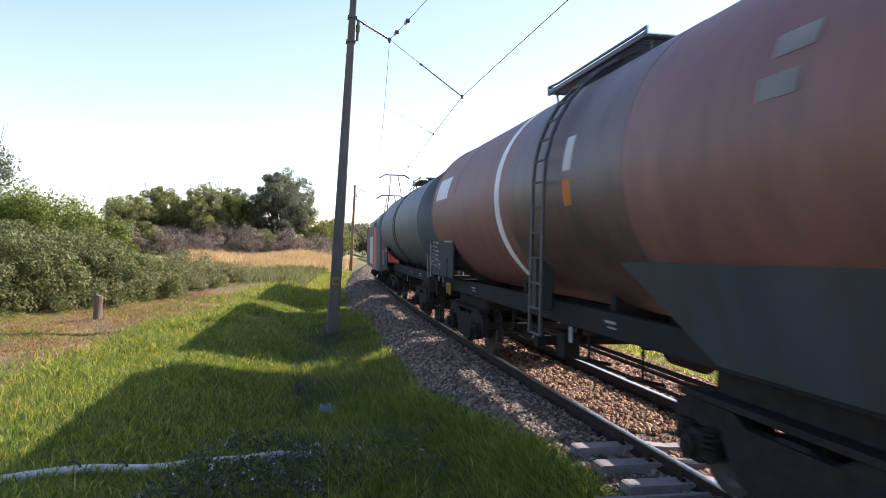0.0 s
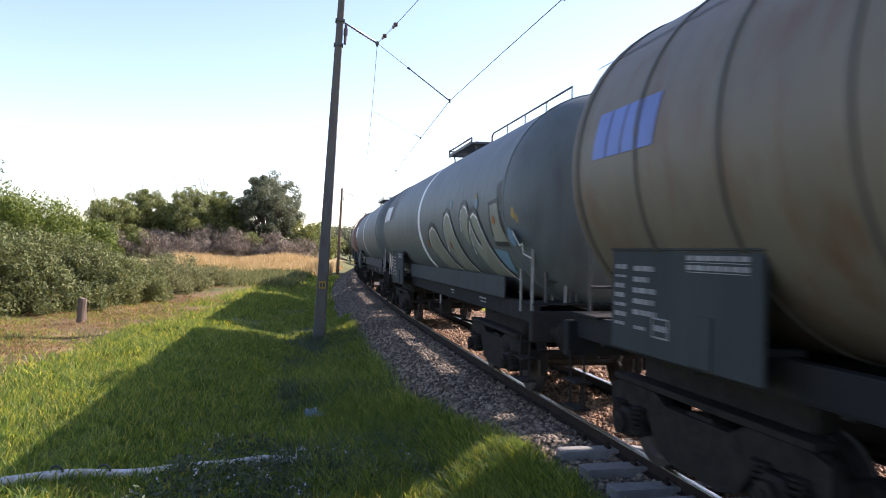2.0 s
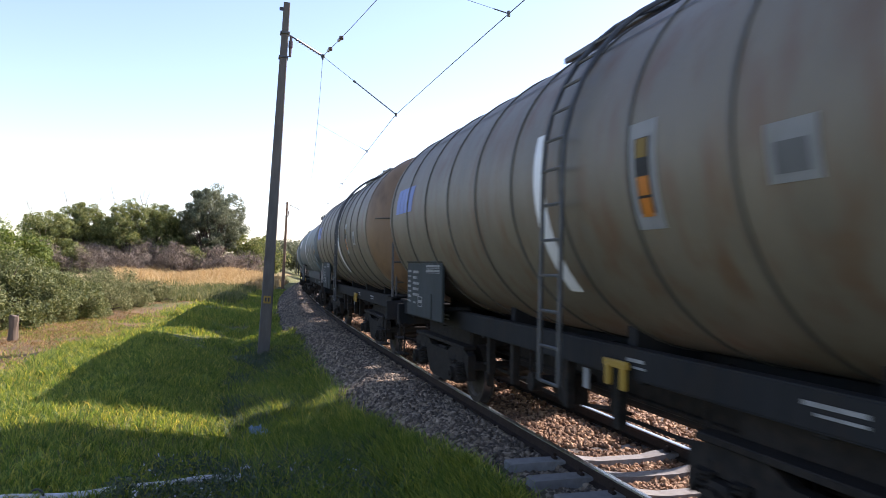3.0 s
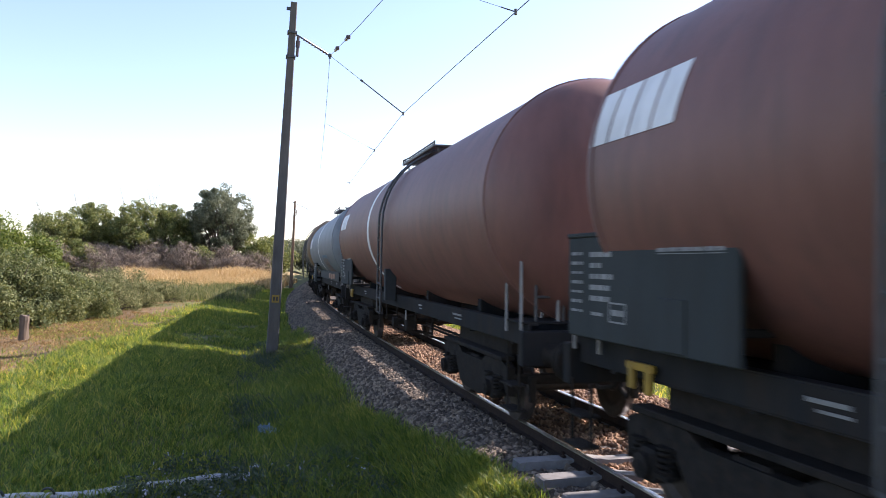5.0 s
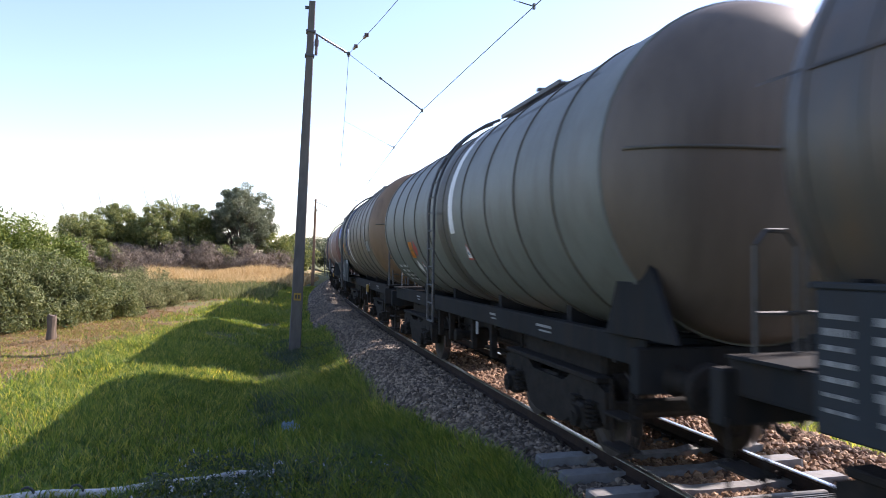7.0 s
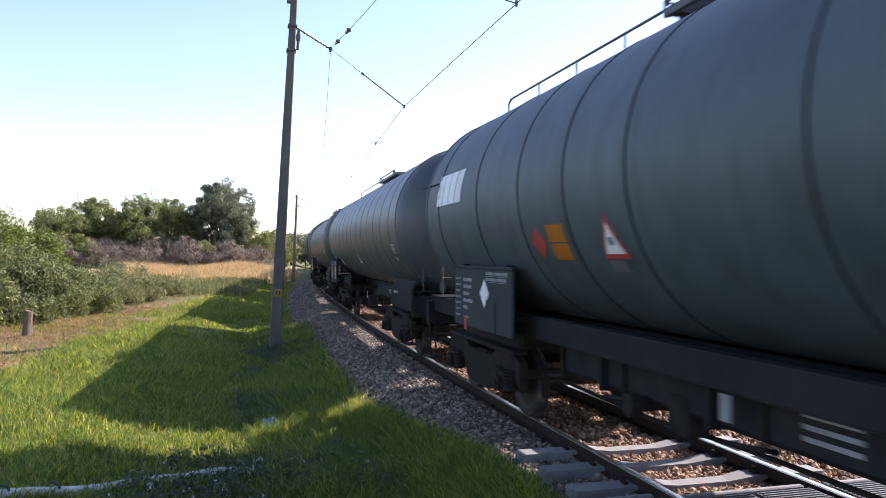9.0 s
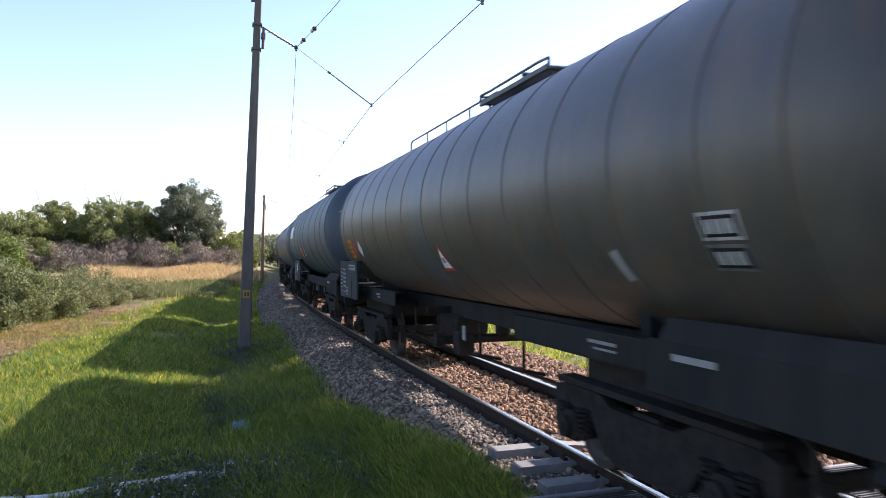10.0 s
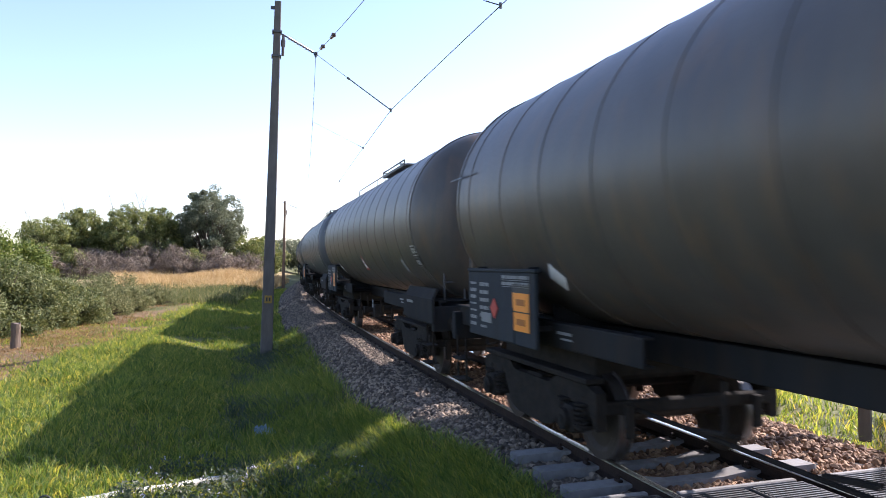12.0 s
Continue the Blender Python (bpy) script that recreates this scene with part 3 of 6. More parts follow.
# the signal post with its striped board on the far side of the track
p = polar(33.3, 12.0)
post = thing("signal_post", "grey post with red and white striped warning board", "post", at=pose(p.x, p.y, -0.5, 0, 0, -33))
bm = bmesh.new()
add_box(bm, (0.17, 0.17, 6.3), (0, 0, 3.15), None, 0.02)
part("post", bm, POLE, post)
bm = bmesh.new()
add_box(bm, (0.26, 0.22, 0.06), (0, 0, 5.95), None, 0.01)
part("clamp", bm, STEEL, post)
board = part("striped_board", box((0.36, 0.03, 0.62), (0.06, -0.11, 1.7), None, 0.005), WHITE, post, "white board with red slanted stripes")
for dz in (-0.2, 0.08):
    bm = bmesh.new()
    vs = [bm.verts.new((0.06 + x, y, 1.7 + dz + z)) for y in (-0.126, -0.131) for x, z in ((-0.175, -0.1), (0.175, 0.06), (0.175, 0.2), (-0.175, 0.04))]
    for q in ((0, 1, 2, 3), (7, 6, 5, 4), (0, 4, 5, 1), (1, 5, 6, 2), (2, 6, 7, 3), (3, 7, 4, 0)):
        bm.faces.new([vs[i] for i in q])
    part("stripe", bm, RED_MARK, board, "red slanted stripe")


# ---- loose stones, grass, shrubs and trees ----
RNG = np.random.default_rng(4)
ICO_V = np.array([(0, 1, 1.618), (0, -1, 1.618), (0, 1, -1.618), (0, -1, -1.618), (1, 1.618, 0), (-1, 1.618, 0), (1, -1.618, 0), (-1, -1.618, 0), (1.618, 0, 1), (-1.618, 0, 1), (1.618, 0, -1), (-1.618, 0, -1)]) / 1.902
ICO_F = np.array([(0, 1, 8), (0, 8, 4), (0, 4, 5), (0, 5, 9), (0, 9, 1), (1, 9, 7), (1, 7, 6), (1, 6, 8), (8, 6, 10), (8, 10, 4), (4, 10, 2), (4, 2, 5), (5, 2, 11), (5, 11, 9), (9, 11, 7), (3, 2, 10), (3, 10, 6), (3, 6, 7), (3, 7, 11), (3, 11, 2)])


def scatter_stones(name, n, s0, s1, off0, off1, size, material, label, power=1.0, sink=0.25):
    s = s0 + (s1 - s0) * RNG.random(n) ** power
    off = off0 + (off1 - off0) * RNG.random(n)
    keep = (np.abs(np.abs(off) - 0.7525) > 0.09)
    # the sleepers' tops stay bare by the crossing, less so farther off
    near_sleeper = np.abs((s + 134.55 + 0.34) % 0.68 - 0.34) < 0.15
    keep &= off < np.interp(s, [-136.5, -134.3, -132.2, -129.9, -128.8, -126], [1.66, 1.76, 2.1, 2.42, 2.95, 3.05]) + RNG.normal(0, 0.1, n)
    keep &= ~((s < -134.0) & (off > 0.9) & (off < 1.5) & near_sleeper)
    keep &= ~(near_sleeper & (np.abs(off) < 1.36) & (RNG.random(n) < np.where(np.abs(off) < 0.7, np.where(s < -133.5, 0.86, 0.45), np.where(s < -134.1, 1.0, 0.0))))
    s, off = s[keep], off[keep]
    n = len(s)
    x, y = track_xy(s, off)
    z = np.interp(off, [p[0] for p in BED_PROFILE], [p[1] for p in BED_PROFILE])
    r = size * (0.6 + 0.8 * RNG.random(n))
    shape = ICO_V[None] * (1 + 0.35 * (RNG.random((n, 12, 1)) - 0.5)) * (r[:, None, None] * (0.75 + 0.5 * RNG.random((n, 1, 3))))
    a, b = RNG.random(n) * 6.283, RNG.random(n) * 1.2 - 0.6
    ca, sa, cb, sb = np.cos(a)[:, None], np.sin(a)[:, None], np.cos(b)[:, None], np.sin(b)[:, None]
    vx, vy, vz = shape[..., 0], shape[..., 1], shape[..., 2]
    vy, vz = vy * cb - vz * sb, vy * sb + vz * cb
    vx, vy = vx * ca - vy * sa, vx * sa + vy * ca
    v = np.stack([vx + x[:, None], vy + y[:, None], vz + (z + r * (0.5 - sink) + 0.015 * RNG.random(n) - 0.035 * ((s < -134.0) & (off > 0.9)))[:, None]], -1)
    f = ICO_F[None] + 12 * np.arange(n)[:, None, None]
    return tagged(new(name, from_arrays(name, v, f, material)), label, "ballast", kind="stuff")


scatter_stones("ballast_stones", 44000, -136.6, -98, 0.8, 3.0, 0.034, STONE, "loose crushed grey-brown ballast stones on the shoulder", 1.5)
scatter_stones("ballast_stones", 9000, -100, -45, 0.75, 2.9, 0.075, STONE, "loose crushed ballast stones farther along the shoulder", 1.2)
scatter_stones("ballast_stones", 19000, -136.6, -96, -0.75, 0.75, 0.036, STONE_RUST, "rust-stained ballast stones between the rails", 1.3, 0.3)
scatter_stones("ballast_stones", 16000, -138.4, -100, -3.7, -0.8, 0.042, STONE_RUST, "rust-stained ballast stones beyond the far rail", 1.2)


def surface_z(x, y):
    off = offsets(x, y)[0]
    bed = np.interp(off, [p[0] for p in BED_PROFILE], [p[1] for p in BED_PROFILE], left=-9, right=-9)
    return np.maximum(ground_z(x, y), bed)


def blades(name, x, y, height, width, lean, material, label, category, z_shift=-0.02):
    n = len(x)
    z = surface_z(x, y) + z_shift
    a = RNG.random(n) * 6.283
    dx, dy = np.cos(a) * width * 0.5, np.sin(a) * width * 0.5
    b = RNG.random(n) * 6.283
    l = lean * height * (0.3 + RNG.random(n))
    lx, ly = np.cos(b) * l, np.sin(b) * l
    o = np.zeros((n, 5, 3))
    o[:, 0] = np.stack([x - dx, y - dy, z], 1)
    o[:, 1] = np.stack([x + dx, y + dy, z], 1)
    o[:, 2] = np.stack([x - dx * 0.8 + lx * 0.35, y - dy * 0.8 + ly * 0.35, z + height * 0.55], 1)
    o[:, 3] = np.stack([x + dx * 0.8 + lx * 0.35, y + dy * 0.8 + ly * 0.35, z + height * 0.55], 1)
    o[:, 4] = np.stack([x + lx, y + ly, z + height * (1 - 0.25 * lean)], 1)
    f = np.array([(0, 1, 3), (0, 3, 2), (2, 3, 4)])[None] + 5 * np.arange(n)[:, None, None]
    return tagged(new(name, from_arrays(name, o, f, material)), label, category, kind="stuff")


def tufted(n_tufts, per, s0, s1, off0, off1, spread, power=1.0):
    s = s0 + (s1 - s0) * RNG.random(n_tufts) ** power
    off = off0 + (off1 - off0) * RNG.random(n_tufts)
    s = np.repeat(s, per) + RNG.normal(0, spread, n_tufts * per)
    off = np.repeat(off, per) + RNG.normal(0, spread, n_tufts * per)
    return track_xy(s, off)


def patchy(x, y, scale, level):
    """keeps what lies in the thicker patches"""
    v = np.sin(x * scale + 1.7 * np.sin(y * scale * 0.7)) + np.sin(y * scale * 1.3 + 1.1 * np.sin(x * scale * 0.9)) + RNG.normal(0, 0.7, len(x))
    return v > level


def build_meadow():
    x, y = tufted(26000, 8, -137.2, -118, 2.75, 9.5, 0.05, 1.25)
    h = (0.08 + 0.13 * RNG.random(len(x)) ** 1.5) * np.repeat(0.45 + 1.2 * RNG.random(26000) ** 2, 8)
    blades("grass", x, y, h, 0.015, 0.75, GRASS, "fresh green meadow grass along the ditch", "grass")
    x, y = tufted(14000, 7, -128, -100, 2.9, 12.0, 0.07)
    keep = offsets(x, y)[0] < straw_edge(offsets(x, y)[1]) + RNG.normal(0, 0.8, len(x))
    x, y = x[keep], y[keep]
    h = (0.09 + 0.2 * RNG.random(len(x))) * (0.75 + 0.45 * np.sin(x * 2.1 + 1.5 * np.sin(y * 1.7)))
    blades("grass", x, y, h, 0.026, 0.75, GRASS, "fresh green meadow grass farther along the ditch", "grass")
    x, y = tufted(7000, 7, -106, -60, 3.0, 12.5, 0.1)
    keep = offsets(x, y)[0] < straw_edge(offsets(x, y)[1]) + RNG.normal(0, 0.8, len(x))
    x, y = x[keep], y[keep]
    h = 0.14 + 0.2 * RNG.random(len(x))
    blades("grass", x, y, h, 0.026, 0.6, GRASS, "fresh green meadow grass by the far embankment", "grass")
    x, y = tufted(1100, 6, -135, -112, 8.5, 17, 0.09)
    h = 0.07 + 0.12 * RNG.random(len(x))
    blades("grass", x, y, h, 0.015, 0.8, GRASS, "thin green grass between mown straw", "grass")
    # taller tufts by the ballast edge and the foreground
    x, y = tufted(900, 14, -137, -112, 2.5, 3.5, 0.06)
    h = 0.2 + 0.22 * RNG.random(len(x))
    blades("tall_grass", x, y, h, 0.012, 0.8, GRASS, "taller grass tufts along the ballast edge", "grass")
    x, y = tufted(620, 18, -137.2, -124, 2.5, 4.4, 0.08)
    blades("tall_grass", x, y, 0.2 + 0.26 * RNG.random(len(x)), 0.013, 0.7, GRASS, "tall soft grass tufts in the ditch", "grass")
    # coarse dark clumps on the bank below the ballast
    x, y = tufted(420, 46, -134.5, -116, 2.6, 4.6, 0.12)
    keep = patchy(x, y, 1.1, 0.2)
    x, y = x[keep], y[keep]
    blades("tall_weeds", x, y, 0.12 + 0.26 * RNG.random(len(x)), 0.02, 0.9, WEED, "coarse dark weeds on the bank below the ballast", "weeds")
    # grass that has grown over the ballast shoulder by the crossing
    s = -137.0 + 8.0 * RNG.random(1700) ** 1.2
    off = np.interp(s, [-136.5, -134.3, -132.2, -129.9, -128.8], [1.68, 1.76, 2.08, 2.35, 2.8]) + 1.2 * RNG.random(1700)
    s, off = np.repeat(s, 18) + RNG.normal(0, 0.06, 1700 * 18), np.repeat(off, 18) + RNG.normal(0, 0.06, 1700 * 18)
    x, y = track_xy(s, off)
    blades("tall_grass", x, y, 0.12 + 0.2 * RNG.random(len(x)), 0.013, 0.75, GRASS, "grass grown over the ballast shoulder by the crossing", "grass")
    # mown straw strip
    x, y = tufted(14000, 6, -134, -76, 7.0, 24, 0.14)
    keep = patchy(x, y, 0.55, -0.9) & (offsets(x, y)[0] > straw_edge(offsets(x, y)[1]) + RNG.normal(0, 0.9, len(x)))
    x, y = x[keep], y[keep]
    h = 0.05 + 0.09 * RNG.random(len(x))
    blades("mown_straw", x, y, h, 0.022, 1.3, STRAW, "short mown brown straw strip before the shrubs", "straw")
    x, y = tufted(32000, 6, -136, -104, 8.0, 19, 0.1)
    keep = patchy(x, y, 0.9, -1.1) & (offsets(x, y)[0] > straw_edge(offsets(x, y)[1]) + RNG.normal(0, 1.0, len(x)))
    x, y = x[keep], y[keep]
    blades("mown_straw", x, y, 0.03 + 0.12 * RNG.random(len(x)) ** 2, 0.022, 1.8, STRAW, "loose mown brown straw near the short post", "straw")
    x, y = tufted(3200, 9, -136, -108, 8.0, 15, 0.08)
    keep = patchy(x, y, 0.8, 0.5)
    x, y = x[keep], y[keep]
    blades("grass", x, y, 0.06 + 0.1 * RNG.random(len(x)), 0.022, 0.8, GRASS, "green grass patches among mown straw", "grass")
    # tall dry grass
    ang = np.radians(-19.8 + 13.8 * RNG.random(34000))
    d = 76 + 36 * RNG.random(34000) ** 0.8
    x, y = np.sin(ang) * d, np.cos(ang) * d
    keep = patchy(x, y, 0.3, -0.7) & (offsets(x, y)[0] > 4.5)
    x, y = x[keep], y[keep]
    h = 0.5 + 1.5 * RNG.random(len(x)) ** 1.3 * (0.6 + 0.4 * np.sin(x * 0.35 + 2 * np.sin(y * 0.21)))
    blades("dry_grass", x, y, h, 0.06, 0.6, DRY, "tall dry golden grass before the trees", "dry grass")
    ang = np.radians(-22 + 14.5 * RNG.random(22000))
    d = 50 + 38 * RNG.random(22000)
    x, y = np.sin(ang) * d, np.cos(ang) * d
    keep = patchy(x, y, 0.4, -0.6) & (offsets(x, y)[0] > 5.5)
    x, y = x[keep], y[keep]
    blades("tall_weeds", x, y, 0.3 + 0.65 * RNG.random(len(x)) ** 1.5, 0.045, 0.9, TALL_WEED, "tall green weeds below the dry grass", "weeds")
    # far side of the track, seen under the wagons
    x, y = tufted(14000, 7, -141, -95, -16.0, -3.4, 0.1)
    blades("grass", x, y, 0.1 + 0.16 * RNG.random(len(x)), 0.022, 0.7, GRASS, "green grass beyond the far rail", "grass")


build_meadow()
RNG = np.random.default_rng(11)


def leaf_cloud(centres, radii, n, size, flat=0.35, stray=0.18):
    """n small leaves on the outside of a heap of lumps"""
    k = RNG.integers(0, len(centres), n)
    d = RNG.normal(0, 1, (n, 3))
    d /= np.linalg.norm(d, axis=1)[:, None]
    reach = 0.5 + 0.62 * RNG.random(n) ** 0.7
    out = RNG.random(n) < stray
    reach[out] = 1.0 + 0.22 * RNG.random(out.sum()) ** 2
    p = centres[k] + d * radii[k] * reach[:, None]
    nrm = d + RNG.normal(0, 0.75, (n, 3))
    nrm /= np.linalg.norm(nrm, axis=1)[:, None]
    a = np.cross(nrm, RNG.normal(0, 1, (n, 3)))
    a /= np.linalg.norm(a, axis=1)[:, None] + 1e-9
    b = np.cross(nrm, a)
    sz = size * (0.6 + 0.8 * RNG.random(n))[:, None]
    v = np.stack([p - a * sz, p + b * sz * flat, p + a * sz, p - b * sz * flat], 1)
    f = np.arange(4 * n).reshape(n, 4)
    return v, f


def shrub(name, az, d, width, height, leaf, n, size, label, category, trunk=False, group="", bare=0.0, stem=0.1, lumps=34, flat=0.35):
    base = polar(az, d)
    z0 = float(ground_z(base.x, base.y))
    ob = thing(name, label, category, group, at=pose(base.x, base.y, z0, 0, 0, RNG.random() * 360))
    crown0 = height * (stem if trunk else 0.05)
    c = RNG.normal(0, 1, (lumps, 3))
    c /= np.linalg.norm(c, axis=1)[:, None]
    c *= RNG.random((lumps, 1)) ** 0.4
    hz = (height - crown0) / 2
    c = c * np.array([width * 0.40, width * 0.40, hz * 0.78]) + np.array([0, 0, crown0 + hz])
    if not trunk:
        c[: lumps // 2, 2] = height * 0.45 * RNG.random(lumps // 2)
        c[:, :2] *= (1.25 - 0.5 * (c[:, 2] / height))[:, None]
    r = (0.085 + 0.12 * RNG.random((lumps, 1))) * (34 / lumps) ** 0.55 * width * np.array([1, 1, 0.85])
    c[:, 2] = np.minimum(c[:, 2], height - r[:, 2] * 0.9)
    c[:, 2] = np.maximum(c[:, 2], r[:, 2] * 0.6)
    v, f = leaf_cloud(c, r, n, size, flat)
    v[..., 2] = np.maximum(v[..., 2], 0.0)
    part("crown", from_arrays("crown", v, f, leaf, 4), None, ob)
    bm = bmesh.new()
    if trunk:
        add_rod(bm, (0, 0, -0.1), (0.1, 0.05, crown0), 0.05 * width ** 0.7, 8, 0.035 * width ** 0.7)
        root = Vector((0.1, 0.05, crown0))
    for i in range(0, lumps, 2):
        p = Vector(c[i])
        if trunk:
            mid = root.lerp(p, 0.5) + Vector((0, 0, 0.15))
            add_rod(bm, root, mid, 0.016 * width ** 0.7, 5, 0.01 * width ** 0.7)
            add_rod(bm, mid, p, 0.01 * width ** 0.7, 5, 0.004)
        else:
            b0 = Vector((p.x * 0.25, p.y * 0.25, -0.1))
            mid = b0.lerp(p, 0.55) + Vector((0, 0, 0.1))
            add_rod(bm, b0, mid, 0.045, 5, 0.028)
            add_rod(bm, mid, p, 0.028, 5, 0.008)
    for i in range(int(bare)):
        a = RNG.random() * 6.283
        p0 = Vector((math.cos(a) * width * 0.15, math.sin(a) * width * 0.15, height * 0.55))
        p1 = Vector((math.cos(a) * width * 0.32, math.sin(a) * width * 0.32, height * (1.0 + 0.14 * RNG.random())))
        add_rod(bm, p0, p1, 0.03, 5, 0.008)
        add_rod(bm, p0.lerp(p1, 0.6), p1 + Vector((0.3 * RNG.normal(), 0.3 * RNG.normal(), 0.1)), 0.014, 4, 0.005)
        add_rod(bm, p0.lerp(p1, 0.75), p1 + Vector((0.4 * RNG.normal(), 0.4 * RNG.normal(), -0.1)), 0.012, 4, 0.005)
    part("trunk" if trunk else "stem", bm, BARK, ob)
    return ob


FRONT, BACK = "olive shrubs along the straw strip", "trees behind the shrubs"
for az, d, w, h in ((-38, 31, 7, 4.4), (-33.8, 31, 6.0, 3.9), (-30.4, 31.5, 5.2, 3.5), (-27.6, 32.5, 4.8, 3.3), (-25.1, 34, 4.6, 2.6), (-22.9, 37, 4.2, 2.1)):
    shrub("shrub", az, d, w, h, LEAF_A, 24000, 0.062, "dense olive-green shrub with small leaves", "shrub", group=FRONT, lumps=90)
for az, d, w, h in ((-20.9, 41, 3.8, 1.7), (-19.2, 45, 3.6, 1.5), (-17.6, 50, 3.8, 1.3), (-24.4, 41, 4.4, 2.6), (-22.2, 45, 4.6, 2.4), (-20.2, 50, 5.0, 2.3)):
    shrub("shrub", az, d, w, h, BRUSH_LEAF, 9000, 0.085, "dusty olive-brown weedy shrub at the end of the bank", "shrub", group=FRONT, lumps=70, flat=0.2)
for az, d, w, h in ((-36, 39, 8, 6.3), (-32.0, 39, 7.5, 5.7), (-28.8, 40, 6.5, 5.1), (-26.3, 42, 5.5, 4.2)):
    shrub("tree", az, d, w, h, LEAF_B, 26000, 0.075, "leafy green tree rising behind the shrubs", "tree", True, BACK, lumps=90)
shrub("tree", -33.3, 45, 4.5, 8.4, LEAF_C, 7000, 0.11, "tall ragged grey-green tree behind the shrubs", "tree", True, BACK, 8)
for az, d, w, h, b in ((-24.0, 112, 9.5, 9.0, 5), (-21.9, 116, 8.0, 10.7, 4), (-20.4, 118, 5.0, 9.2, 16), (-18.9, 113, 9.0, 11.3, 5), (-17.0, 115, 8.5, 11.0, 4), (-15.4, 118, 6.0, 8.8, 3)):
    shrub("tree", az, d, w, h, LEAF_D, 24000, 0.15, "rounded green tree with bare twigs below", "tree", True, BACK, b, stem=0.06, lumps=130)
shrub("tree", -13.2, 116, 12.4, 14.3, LEAF_C, 46000, 0.16, "round-crowned grey-green tree above the dry grass", "tree", True, stem=0.08, lumps=190)
for az, d, w, h in ((-11.0, 118, 8.0, 7.0), (-9.4, 122, 8.5, 6.4), (-14.9, 110, 5.0, 4.2), (-22.9, 108, 6.0, 4.5)):
    shrub("shrub", az, d, w, h, LEAF_D, 11000, 0.17, "low green bush at the edge of the dry grass", "shrub", group="bushes by the dry grass", lumps=50)
for az, d, w, h in ((-8.3, 148, 9, 6.2), (-6.6, 150, 10, 7.2), (-4.0, 140, 10, 6.5), (-1.0, 150, 12, 6.5)):
    shrub("tree", az, d, w, h, LEAF_C, 8000, 0.24, "distant grey-green tree near the bend of the track", "tree", True, "distant trees")
# leafless brush in front of the trees
for k in range(15):
    az = -24.6 + 0.98 * k
    shrub("brush", az, 106 + 4 * (k % 3), 6.2 + (k % 4) * 0.5, (4.6, 3.2, 5.4, 3.8, 4.4)[k % 5] * (1.0 if az < -15 else 0.75), TWIG, 4500, 0.38, "leafless purple-brown brush below the trees", "shrub", group="leafless brush below the trees", lumps=70, flat=0.055)

# ---- small things in the grass ----
p = Vector((-11.6, 23.9, 0))
bm = bmesh.new()
rings = []
for z, r in ((-0.2, 0.17), (0.0, 0.16), (0.35, 0.135), (0.7, 0.14), (0.8, 0.125)):
    rings.append([bm.verts.new((r * (1 + 0.12 * math.sin(3 * a + z * 4)) * math.cos(a) + 0.03 * z, r * (1 + 0.1 * math.cos(2 * a + z * 3)) * math.sin(a), z + 0.03 * math.sin(2 * a) * (z > 0.6))) for a in [i * math.pi / 6 for i in range(12)]])
for ra, rb in zip(rings, rings[1:]):
    for i in range(12):
        bm.faces.new((ra[i], ra[(i + 1) % 12], rb[(i + 1) % 12], rb[i]))
bm.faces.new(rings[-1])
bm.faces.new(rings[0])
bmesh.ops.recalc_face_normals(bm, faces=bm.faces)
lone("fence_post", bm, STUMP, "short weathered wooden post standing in mown straw", "post", at=pose(p.x, p.y, float(ground_z(p.x, p.y)), 0, 2, 0))

# crumpled blue film
bm = bmesh.new()
n = 12
grid = [[bm.verts.new((0.36 * (i / n - 0.5) * (1 - 0.3 * j / n), 0.3 * (j / n - 0.5), 0.07 + 0.10 * noise.noise(Vector((i * 0.45, j * 0.4, 2))) + 0.07 * abs(math.sin(i * 0.9 + j)))) for j in range(n + 1)] for i in range(n + 1)]
for i in range(n):
    for j in range(n):
        bm.faces.new((grid[i][j], grid[i + 1][j], grid[i + 1][j + 1], grid[i][j + 1]))
bmesh.ops.solidify(bm, geom=bm.faces[:], thickness=0.006)
lone("plastic_bag", bm, PLASTIC_BLUE, "crumpled blue and white plastic bag in ditch grass", "litter", at=pose(-2.25, 13.0, float(ground_z(-2.25, 13.0)) + 0.06, 10, 8, 30))

# the pale pipe lying in the foreground grass
pipe = thing("drain_pipe", "dusty white pipe lying half buried among weeds", "pipe")
pts = []
for i in range(25):
    q = i / 24
    x = -6.2 + 4.5 * q
    y = float(np.interp(x, [-6.2, -4.68, -4.04, -3.43, -2.97, -2.55, -1.72], [6.6, 7.6, 8.1, 8.62, 9.6, 10.3, 10.62]))
    pts.append(Vector((x, y, float(ground_z(x, y)) + 0.05 + 0.02 * math.sin(q * 17))))
part("tube", add_tube(bmesh.new(), pts, 0.055, 10), PIPE, pipe)
for i in (11, 13):
    bm = bmesh.new()
    ring = [pts[i] + Vector((0.07 * math.cos(a), 0.02, 0.03 + 0.065 * math.sin(a))) for a in [k * math.pi / 8 for k in range(17)]]
    part("strap", add_tube(bm, ring, 0.014, 6), BLACK_MARK, pipe, "loose black strap loop")
bm = bmesh.new()
add_rod(bm, pts[-1], pts[-1] + Vector((0.05, 0.02, 0)), 0.08, 12)
part("end_collar", bm, PIPE, pipe)


